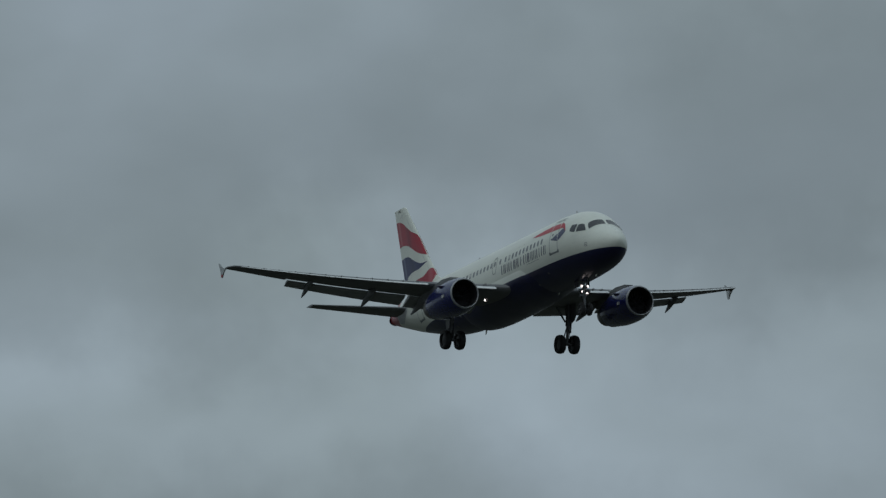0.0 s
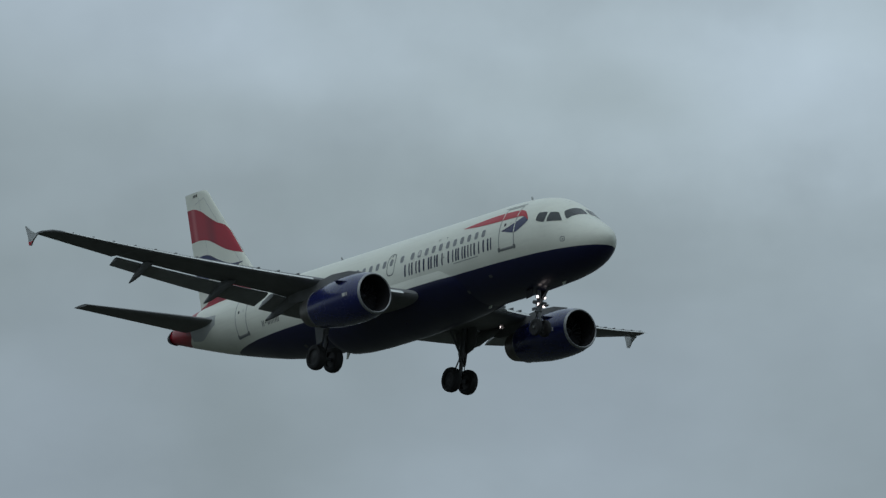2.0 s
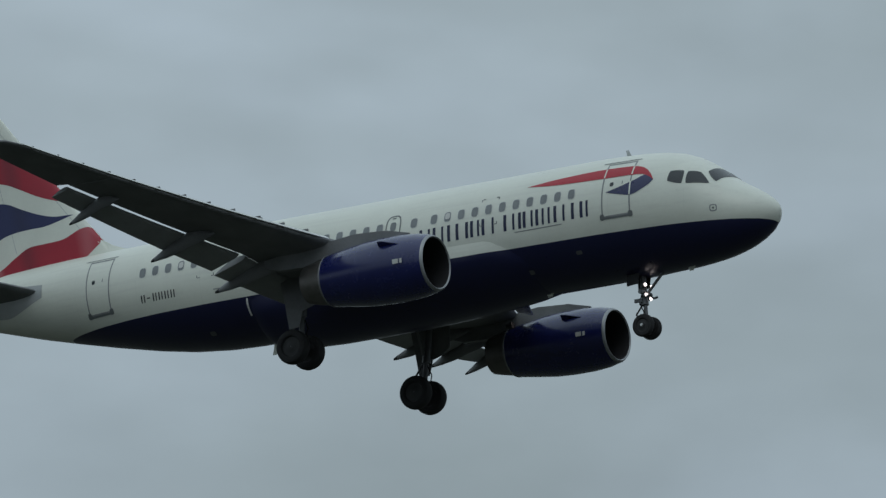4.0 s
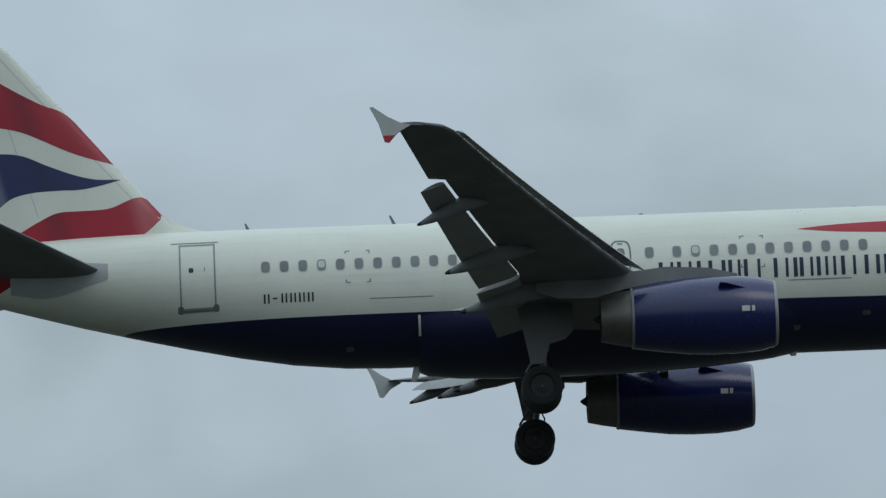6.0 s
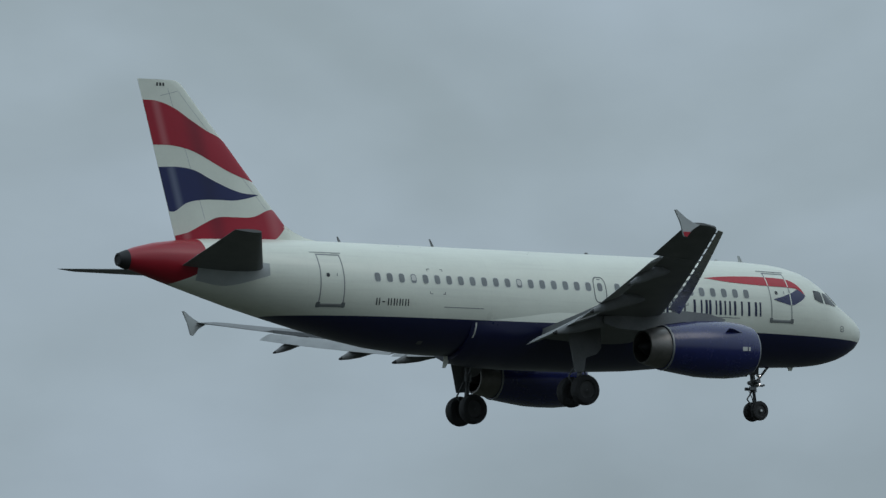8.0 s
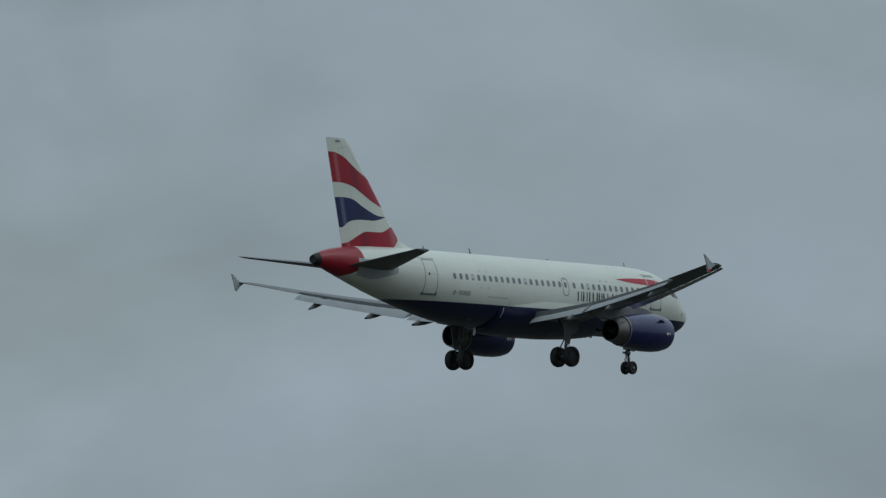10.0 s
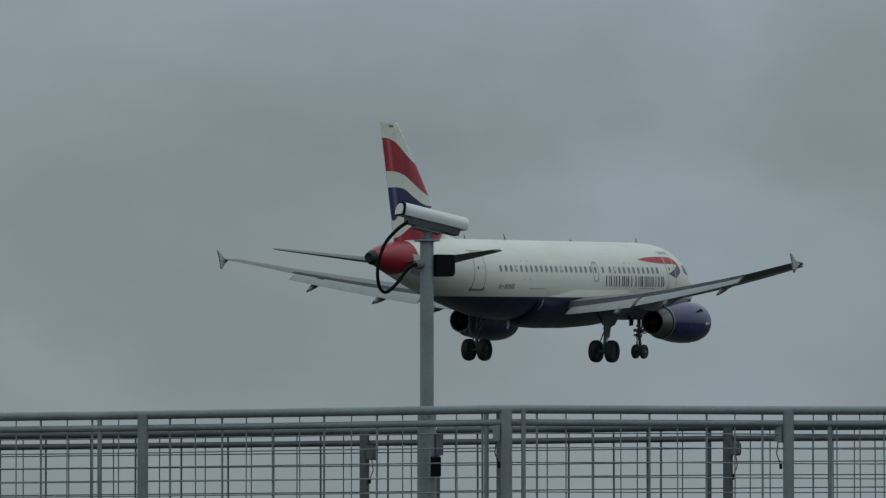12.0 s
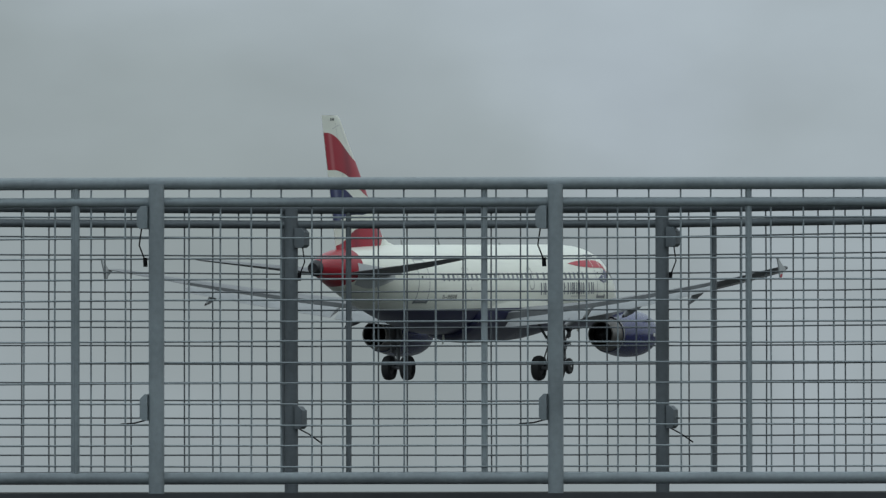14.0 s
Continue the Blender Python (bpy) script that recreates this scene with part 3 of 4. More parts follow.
def fin(plane):
    rings = []
    foil = airfoil(17, .10, 0)
    for z in (1.75, 2.19, 2.67, 3.4, 4.25, 5.0, 5.6, 6.3, 7.0, 7.55, 7.75, 7.83):
        le, te = lerp_table(FIN_LE, z)[0], lerp_table(FIN_TE, z)[0]
        rings.append([Vector((STATION - (le + (te - le) * x), (te - le) * h, z)) for x, h in foil])
    f = part("tail_fin", loft(rings), WHITE, plane, "white tail fin with wavy red and navy bands")
    # dorsal fillet
    rings = []
    for s, z, w in ((25.0, 2.05, .01), (25.7, 2.17, .08), (26.2, 2.36, .13), (26.7, 2.66, .13), (27.3, 3.0, .10)):
        rings.append([Vector((STATION - s, -w - .12, 1.9)), Vector((STATION - s, w + .12, 1.9)), Vector((STATION - s, w * .3, z)), Vector((STATION - s, -w * .3, z))])
    part("dorsal_fillet", loft(rings), WHITE, f)
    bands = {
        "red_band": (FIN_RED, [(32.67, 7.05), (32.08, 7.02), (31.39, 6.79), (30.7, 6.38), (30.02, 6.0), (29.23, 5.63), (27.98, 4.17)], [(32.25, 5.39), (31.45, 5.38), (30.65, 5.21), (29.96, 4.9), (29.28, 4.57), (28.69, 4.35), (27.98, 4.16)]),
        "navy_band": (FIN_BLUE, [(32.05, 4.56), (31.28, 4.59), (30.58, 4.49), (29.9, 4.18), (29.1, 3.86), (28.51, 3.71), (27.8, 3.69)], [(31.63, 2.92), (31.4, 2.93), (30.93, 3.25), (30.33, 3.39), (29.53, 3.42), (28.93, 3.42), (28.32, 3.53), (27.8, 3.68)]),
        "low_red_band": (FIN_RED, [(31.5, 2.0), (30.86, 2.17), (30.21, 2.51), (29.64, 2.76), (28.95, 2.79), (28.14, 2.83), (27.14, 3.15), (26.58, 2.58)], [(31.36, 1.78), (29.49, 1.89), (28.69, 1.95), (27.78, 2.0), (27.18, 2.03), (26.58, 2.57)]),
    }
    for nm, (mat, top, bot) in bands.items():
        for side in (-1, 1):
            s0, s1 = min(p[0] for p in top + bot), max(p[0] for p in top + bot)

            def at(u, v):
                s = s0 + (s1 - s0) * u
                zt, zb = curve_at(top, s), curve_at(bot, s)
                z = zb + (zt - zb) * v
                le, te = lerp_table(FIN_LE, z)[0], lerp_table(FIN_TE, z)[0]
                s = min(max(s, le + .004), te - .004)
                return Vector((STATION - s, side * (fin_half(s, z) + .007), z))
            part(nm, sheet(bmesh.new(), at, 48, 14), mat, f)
    # short mark near the tip, and the rudder's hinge line
    for side in (-1, 1):
        bm = bmesh.new()
        for k in range(3):
            s = 32.1 - k * .13
            sheet(bm, lambda u, v: Vector((STATION - (s - .075 * u), side * (fin_half(s, 7.6) + .012), 7.59 + .12 * v)), 1, 1)
        part("tip_mark", bm, BLACK_INK, f)
        part("rudder_seam", sheet(bmesh.new(), lambda u, v: (lambda z, s: Vector((STATION - s, side * (fin_half(s, z) + .004), z)))(2.3 + 5.2 * v, 30.05 + 5.2 * v * .30 + .018 * u), 1, 20), FENCE_GREY, f)
        part("edge_seam", sheet(bmesh.new(), lambda u, v: (lambda z: (lambda s: Vector((STATION - s, side * (fin_half(s, z) + .004), z)))(lerp_table(FIN_LE, z)[0] + .42 + .022 * u))(2.7 + 4.7 * v), 1, 24), FENCE_GREY, f)
        for z, d, ln in ((7.42, .45, .75), (6.0, .0, .42), (4.0, .0, .42), (6.55, .0, .42)):
            part("panel_seam", sheet(bmesh.new(), lambda u, v: (lambda s: Vector((STATION - s, side * (fin_half(s, z) + .004), z - .28 * ln * u + .02 * v)))(lerp_table(FIN_LE, z)[0] + d + ln * u), 6, 1), FENCE_GREY, f)
    return f


def wheel(parent, centre, r, w, name="wheel"):
    bm = revolve([(-w * .30, r * .55), (-w * .46, r * .62), (-w * .5, r * .80), (-w * .42, r * .93), (-w * .2, r * .99), (0, r), (w * .2, r * .99), (w * .42, r * .93), (w * .5, r * .80), (w * .46, r * .62), (w * .30, r * .55)], centre, "y", 32)
    t = part(name, bm, TYRE, parent, "black rubber tyre on a grey hub")
    part("hub", revolve([(-w * .34, .02), (-w * .36, r * .2), (-w * .28, r * .3), (-w * .30, r * .56), (w * .30, r * .56), (w * .28, r * .3), (w * .36, r * .2), (w * .34, .02)], centre, "y", 20), HUB, t)
    return t


def main_gear(plane, side):
    y = side * 3.795
    top, axle = Vector((.25, side * 3.9, -1.2)), Vector((0, y, -3.67))
    bm = tube([top, top.lerp(axle, .55)], .15, n=14)
    tube([top.lerp(axle, .52), axle], .095, bm, 14)
    g = part("main_gear_leg", bm, STRUT, plane, "grey main landing gear leg, extended")
    part("axle", tube([axle + Vector((0, -.6, 0)), axle + Vector((0, .6, 0))], .085), STRUT, g)
    part("side_stay", tube([(.2, side * 3.1, -1.4), (.1, y - side * .1, -2.3)], .06), STRUT, g)
    bm = tube([top.lerp(axle, .55) + Vector((-.14, 0, 0)), (-.42, y, -3.15)], .035, n=8)
    tube([(-.42, y, -3.15), axle + Vector((-.1, 0, .1))], .035, bm, 8)
    part("torque_link", bm, STRUT, g)
    part("brake_hose", tube([(.15, y, -2.6), (.32, y + .05 * side, -3.0), (.2, y + .1 * side, -3.4), (.05, y, -3.6)], .022, n=6), PLASTIC, g)
    # leg door: a plate beside the leg, cut away at its lower front
    outline = [(-.62, -1.25), (.95, -1.25), (.95, -2.05), (.72, -2.28), (.25, -2.42), (.12, -2.95), (-.28, -2.98), (-.42, -2.2)]
    bm = loft([[Vector((x, y + side * o, z)) for x, z in outline] for o in (.22, .26)])
    part("gear_door", bm, WING, g, "grey gear door plate fixed to the leg")
    for o in (-.465, .465):
        wheel(g, Vector((0, y + o, -3.67)), .585, .42)
    return g


def nose_gear(plane):
    x = STATION - 5.12
    top, axle = Vector((x - .1, 0, -1.8)), Vector((x + .04, 0, -3.76))
    bm = tube([top, top.lerp(axle, .6)], .10, n=12)
    tube([top.lerp(axle, .58), axle], .065, bm, 12)
    g = part("nose_gear_leg", bm, STRUT, plane, "grey nose landing gear leg with bright lamps")
    part("drag_stay", tube([(x + .75, 0, -1.95), (x + .02, 0, -2.7)], .05), STRUT, g)
    bm = tube([(x - .08, 0, -2.95), (x - .36, 0, -3.3)], .03, n=8)
    tube([(x - .36, 0, -3.3), axle], .03, bm, 8)
    part("torque_link", bm, STRUT, g)
    part("axle", tube([axle + Vector((0, -.28, 0)), axle + Vector((0, .28, 0))], .06), STRUT, g)
    part("steering_cylinder", tube([(x, -.34, -2.62), (x, .34, -2.62)], .085), STRUT, g)
    for side in (-1, 1):
        outline = [(-.25, -1.95), (.25, -1.95), (.2, -2.36), (-.22, -2.40)]
        part("gear_door", loft([[Vector((x - .25 + a, side * (.36 + o), z)) for a, z in outline] for o in (0, .025)]), DARK, g)
        wheel(g, Vector((x + .04, side * .25, -3.76)), .385, .22)
    part("collar", tube([(x - .05, 0, -2.82), (x - .03, 0, -3.02)], .135, n=14), STRUT, g)
    for side in (-1, 1):
        part("steering_bracket", box(bmesh.new(), (x - .32, side * .16 - .03, -2.94), (x - .04, side * .16 + .03, -2.82)), STRUT, g)
        part("lamp_arm", tube([(x - .06, side * .05, -2.72), (x + .24, side * .2, -2.78), (x + .34, side * .22, -2.74)], .04, n=8), STRUT, g)
        part("hose", tube([(x - .02, side * .1, -2.5), (x - .16, side * .13, -2.95), (x - .02, side * .11, -3.25), (x + .02, side * .1, -3.6)], .02, n=6), PLASTIC, g)
        part("hub_cap", tube([(x + .04, side * .33, -3.76), (x + .04, side * .385, -3.76)], .05, n=12), METAL, g)
    for (y, z, r) in ((-.20, -2.38, .06), (.20, -2.38, .06), (-.15, -2.72, .065), (.15, -2.78, .065)):
        b = part("lamp_bowl", revolve([(.0, .001), (.03, r * .8), (.13, r * 1.15)], (x - .02, y, z), n=16), METAL, g)
        part("lamp_glass", revolve([(.20, .001), (.185, r * .45), (.155, r * .8), (.11, r)], (x - .02, y, z), n=16), LAMP, b, "lit landing lamp")
    return g


def airliner():
    plane = new("airliner")
    tagged(plane, "white twin-jet airliner with navy belly and red tail cone, gear down", "airplane")
    # hull
    rings = []
    for i in range(len(HULL) - 1):
        a, b = HULL[i][0], HULL[i + 1][0]
        k = max(1, int((b - a) / 1.5))
        rings += [[hull_point(a + (b - a) * q / k, 360 * j / 56) for j in range(56)] for q in range(k)]
    rings.append([hull_point(33.84, 360 * j / 56) for j in range(56)])
    hull = part("fuselage", loft(rings), LIVERY, plane, "white fuselage with navy underside and red tail cone")
    c = hull_point(33.84, 0) * .5 + hull_point(33.84, 180) * .5
    part("exhaust_outlet", revolve([(.30, .375), (.12, .31), (.0, .262), (-.06, .24), (-.07, .19), (-.03, .15), (-.03, .005)], c, n=24), SOOT, hull, "dark auxiliary power exhaust ring")
    # belly fairing: the hull's lower half swollen outwards, most at the keel
    rings = []
    swell = [(8.5, -.03, 0.0), (8.9, .02, .02), (9.4, .08, .06), (10.2, .12, .10), (11.2, .14, .17), (12.4, .14, .23), (14.0, .15, .28), (17.0, .15, .28), (18.3, .14, .24), (19.2, .10, .18), (19.45, .02, .14)]
    for k in range(41):
        s = 8.5 + (19.45 - 8.5) * k / 40
        o, e = lerp_table(swell, s)
        start = 99 + 17 * max(0.0, (10.0 - s) / 1.1) + 15 * max(0.0, min(1.0, (s - 15.6) / 3.6))
        ring = []
        for q in range(29):
            phi = start + (360 - 2 * start) * q / 28
            edge = min(1.0, min(q, 28 - q) / 3)
            ring.append(hull_point(s, phi, -1, -.04 + (o + .04) * edge) + Vector((0, 0, -e * max(0.0, -math.cos(radians(phi))) ** 1.3)))
        rings.append(ring)
    part("belly_fairing", loft(rings), LIVERY, plane, "navy belly fairing with white shoulder")
    for side in (-1, 1):
        bm = sheet(bmesh.new(), lambda u, v: Vector((STATION - 19.38 - .07 * u, side * (1.99 - .30 * v * v), -1.0 - .55 * v)), 1, 4)
        part("fairing_seal", bm, BLIND, plane, "pale sealing strip at the fairing's end")
    for side, nm in ((-1, "wing"), (1, "wing")):
        wing(plane, side, nm)
        engine(plane, side)
        tailplane(plane, side)
        main_gear(plane, side)
        # lamp swung out under the wing root
        b = part("wing_root_lamp", revolve([(-.05, .001), (0, .10), (.23, .12)], (STATION - 12.4, side * 3.25, -1.93), n=16), DARK, plane)
        part("lamp_glass", revolve([(.03, .001), (.035, .07), (.02, .09)], (STATION - 12.4, side * 3.25, -1.93), n=16), LAMP, b, "lit landing lamp")
        # cabin windows
        rows = [(23.72 - k * .531, k in (3, 12)) for k in range(19)] + [(12.81, False)] + [(6.73 + k * .53, k == 9) for k in range(11)]
        for s, shut in rows:
            w = part("cabin_window", rounded_patch(bmesh.new(), s, .575, .235, .325, side, .008), PANE, hull)
            part("window_surround", rounded_ring(bmesh.new(), s, .575, .27, .36, .235, .325, side, .006), FENCE_GREY, w)
            if shut:
                part("window_blind", rounded_patch(bmesh.new(), s, .60, .19, .22, side, .011), BLIND, w)
        # doors
        for s0, s1, z0, z1 in ((4.53, 5.58, -.44, 1.56), (25.14, 26.17, -.53, 1.46)):
            d = part("cabin_door", frame_patch(bmesh.new(), s0, s1, z0, z1 - .05, side, .048, .006, 1.3), DOOR_SEAM, hull, "cabin door outlined by a grey seam")
            part("door_window", rounded_patch(bmesh.new(), (s0 + s1) / 2 + .18, z0 + 1.12, .14, .15, side, .008, 12), GLASS, d)
            part("door_handle", hull_patch(bmesh.new(), (s0 + s1) / 2 - .22, (s0 + s1) / 2 - .19, z0 + 1.08, z0 + 1.2, side, .008, 1, 1), DOOR_SEAM, d)
            part("door_sill", hull_patch(bmesh.new(), s0, s1, z0 - .05, z0 + .015, side, .012, 3, 1), SEAM, d)
            for q in (s0 + .01, s1 - .01):
                part("door_stop", rounded_patch(bmesh.new(), q, z0 + .03, .17, .2, side, .0125, 12), SEAM, d)
            part("rain_gutter", hull_patch(bmesh.new(), s0 - .1, s1 + .22, z1 - .01, z1 + .02, side, .012, 5, 1), DOOR_SEAM, d)
            if s0 < 10:
                # bare plates where the painted ribbon crosses the seam
                for q, za, zb in ((s0, .96, 1.28), (s1 - .048, .96, 1.30), (s0, .22, .70)):
                    part("seam_plate", hull_patch(bmesh.new(), q, q + .048, za, zb, side, .0115, 1, 4), WHITE, d)
        d = part("overwing_exit", rounded_ring(bmesh.new(), 13.63, .47, .60, 1.04, .51, .95, side, .006, 28), SEAM, hull, "overwing exit outlined by a dark seam")
        part("exit_window", rounded_patch(bmesh.new(), 13.63, .575, .235, .325, side, .008), PANE, d)
        part("exit_latch", hull_patch(bmesh.new(), 13.56, 13.70, .86, .90, side, .008, 1, 1), SEAM, d)
        # cargo door lines, marker corners
        for s0, s1, z in ((19.0, 20.8, -.47), (7.1, 8.9, -.40)):
            part("hatch_seam", hull_patch(bmesh.new(), s0, s1, z, z + .03, side, .006, 6, 1), DOOR_SEAM, hull)
        for s0, s1 in ((20.75, 21.43), (9.55, 10.2)):
            for z, dz in ((.98, -.09), (.02, .09)):
                for q, k in ((s0, 1), (s1, -1)):
                    bm = hull_patch(bmesh.new(), q, q + .028, min(z, z + dz), max(z, z + dz), side, .006, 1, 1)
                    hull_patch(bm, min(q, q + k * .11), max(q, q + k * .11), z - .012, z + .014, side, .0065, 1, 1)
                    part("rescue_mark", bm, SEAM, hull)
        # painted ribbon on the nose: red above, navy below
        part("red_ribbon", hull_band(bmesh.new(), [(8.53, 1.16), (7.43, 1.26), (5.85, 1.31), (4.56, 1.27), (4.2, 1.17), (3.95, .98), (3.82, .80), (3.75, .66)], [(8.53, 1.15), (7.44, 1.03), (5.86, .95), (4.6, .93), (4.15, .90), (3.95, .80), (3.82, .70), (3.75, .64)], side, .009), RED, hull)
        part("navy_ribbon", hull_band(bmesh.new(), [(5.42, .42), (4.9, .56), (4.4, .73), (4.1, .86), (3.95, .80), (3.82, .70), (3.75, .64)], [(5.42, .41), (4.95, .29), (4.5, .21), (4.1, .37), (3.92, .47), (3.82, .55), (3.75, .63)], side, .0095), BLUE, hull)
        # airline's name as plain upright bars, one to three for each sign
        for s0, s1, cells in ((12.56, 9.55, ((2, 1), (2, 1), (1, .45), (1, .9), (1, .45), (2, .85), (2, 1.15))),
                              (9.30, 5.99, ((2, 1.15), (1, .45), (2, 1.05), (3, 1.5), (2, 1.15), (1, 1.0), (2, .85)))):
            unit, at = (s0 - s1) / sum(c[1] for c in cells), s0
            for count, wide in cells:
                span = unit * wide * .80
                for k in range(count):
                    q = at - (span / 2 if count == 1 else .05 + (span - .1) * k / (count - 1))
                    w = .055 if k == 0 else .040
                    part("name_bar", hull_patch(bmesh.new(), q - w, q + w, -.29, .26, side, .009, 2, 3), INK, hull)
                at -= unit * wide
        # registration as plain bars
        for k in range(6):
            q = 23.82 - k * .25
            for d, w in (((.02, .05), (.14, .045)) if k != 1 else ((.03, .12),)):
                h = (.03, .29) if k != 1 else (.14, .18)
                part("registration_bar", hull_patch(bmesh.new(), q - d - w, q - d, -.50 + h[0], -.50 + h[1], side, .009, 1, 2), BLACK_INK, hull)
        # flight deck glazing
        for cs in (((1.46, 3), (1.93, 3), (2.12, 40), (1.76, 53)), ((1.88, 59), (2.26, 46), (2.66, 52.5), (2.66, 71)), ((2.75, 53), (3.22, 57.5), (3.27, 71), (2.75, 72))):
            a, b, c2, d2 = cs

            def pane(u, v):
                q, w = 2 * u - 1, 2 * v - 1
                u, v = .5 + .5 * q * math.sqrt(1 - .15 * w * w), .5 + .5 * w * math.sqrt(1 - .15 * q * q)
                p = [(1 - u) * (1 - v) * a[i] + (1 - u) * v * b[i] + u * v * c2[i] + u * (1 - v) * d2[i] for i in (0, 1)]
                return hull_point(p[0], p[1], side, .012)
            part("flight_deck_window", sheet(bmesh.new(), pane, 10, 8), GLASS, hull, "dark flight deck window")
        for s, z in ((8.7, -1.62), (6.7, -1.32), (21.4, -1.72)):
            part("belly_light_cover", rounded_patch(bmesh.new(), s, z, .24, .12, side, .01, 10), STRUT, hull)
        # static port plate on the nose
        part("probe_plate", rounded_ring(bmesh.new(), 1.74, -.56, .24, .24, .17, .17, side, .006, 12), DOOR_SEAM, hull)
        part("probe_port", rounded_patch(bmesh.new(), 1.74, -.56, .07, .07, side, .006, 10), SEAM, hull)
    # aerials
    for s, up, h in ((24.1, 1, .22), (19.9, 1, .30), (5.45, 1, .28), (6.65, 1, .07), (12.8, 1, .08), (19.3, -1, .42), (8.6, -1, .12), (3.2, -1, .14)):
        z = hull_point(s, 0 if up > 0 else 180).z
        if s == 19.3:
            z = -2.1
        w = .12 if s > 18 and up > 0 else .2 if up > 0 else .3
        rings = [[Vector((STATION - s - a - k * h * .6, b, z + up * (k * h - .03 * (1 - k)))) for a, b in ((0, -.03 + .02 * k), (w - w * .53 * k, -.01), (w - w * .53 * k, .01), (0, .03 - .02 * k))] for k in (0, 1)]
        part("blade_aerial", loft(rings), WHITE if up < 0 else FENCE_GREY if s < 10 else WING, hull)
    fin(plane)
    nose_gear(plane)
    return plane


# ---------------- ground ----------------


def ground():
    bm = bmesh.new()
    sheet(bm, lambda u, v: Vector((-4000 + 8000 * u, -4000 + 8000 * v, 0)), 16, 16)
    tagged(part("ground", bm, GRASS), "flat mown airfield grass", "ground", kind="structure")
    bm = bmesh.new()
    sheet(bm, lambda u, v: Vector((300 + 2700 * u, 100 + 46 * v, .03)), 40, 2)
    tagged(part("runway", bm, TARMAC), "grey asphalt runway", "runway", kind="structure")


# ---------------- double perimeter fence ----------------
FENCE_TOP, FENCE_LOW = 3.62, FENCE_BASE


def fence(name, posts, stiles, top, low, label, steel, box_posts, pitches, h_pitch=.082, drop=.074, gap=None):
    """A welded mesh fence along posts (x, y), with twin top rails and a bottom rail."""
    f = new(name)
    tagged(f, label, "fence", group="perimeter fences")
    # rails run from post to post; a gap between two places splits them
    runs = [posts] if gap is None else [[p for p in posts if p[1] > gap[0][1]] + [gap[0]], [gap[1]] + [p for p in posts if p[1] < gap[1][1]]]
    def rail(z, r, nm):
        for run in runs:
            part(nm, tube([(x, y, z) for x, y in run], r, n=10), steel, f)
    rail(top - .026, .0255, "top_rail")
    rail(top - .026 - drop, .0195, "upper_rail")
    rail(low, .024, "bottom_rail")
    for i, (x, y) in enumerate(posts):
        p = part("post", tube([(x - .02, y, low - .35), (x - .02, y, top - .03)], .031, n=12), steel, f)
        if i in box_posts:
            k = -1 if steel is GALV_DARK else 1
            for z, h, w in ((top - .16, .045, .075), (low + .28, .052, .062)):
                rings = [[Vector((x - .05, y + k * .028, q)), Vector((x + .02, y + k * .028, q)), Vector((x + .015, y + k * e, q)), Vector((x - .045, y + k * e, q))]
                         for q, e in ((z - h, w - .012), (z - h + .012, w), (z + h - .02, w), (z + h, w - .02))]
                part("sensor_box", loft(rings), steel, p)
                if z > top - .5:
                    part("sensor_wire", tube([(x - .03, y + k * .06, z - .045), (x - .03, y + k * .07, z - .11), (x - .03, y + k * .045, z - .17)], .003, n=6), PLASTIC, p)
                    part("wire_plug", tube([(x - .03, y + k * .045, z - .16), (x - .03, y + k * .043, z - .195)], .0085, n=6), PLASTIC, p)
                else:
                    part("sensor_wire", tube([(x - .03, y + k * .04, z - .05), (x - .03, y + k * .09, z - (.062 if k > 0 else .075)), (x - .03, y + k * .15, z - (.066 if k > 0 else .115))], .0034, n=6), PLASTIC, p)
    for x, y in stiles:
        part("panel_stile", tube([(x, y, low - .02), (x, y, top - .02)], .0135, n=8), steel, f)
    r = .0038
    for (xa, ya), (xb, yb), v_pitch in zip(posts, posts[1:], pitches):
        bm = bmesh.new()
        ln = math.hypot(xb - xa, yb - ya)
        at = lambda u: (xa + (xb - xa) * u, ya + (yb - ya) * u)
        k = max(1, round(ln / v_pitch))
        for j in range(1, k):
            x, y = at((j + random.uniform(-.04, .04)) / k)
            stout = 1.75 if v_pitch > .14 and j % 2 else 1.0
            tube([(x, y, low), (x + random.uniform(-.003, .003), y + random.uniform(-.003, .003), (low + top) / 2), (x, y, top - .02)], r * stout, bm, 5)
        z = top - .16
        while z > low:
            (x0, y0), (x1, y1) = at(0), at(1)
            tube([(x0 - .006, y0, z), ((x0 + x1) / 2 - .006, (y0 + y1) / 2, z + random.uniform(-.004, .004)), (x1 - .006, y1, z)], r, bm, 5)
            z -= h_pitch
        part("mesh_panel", bm, steel, f, "welded wire mesh panel")
    return f


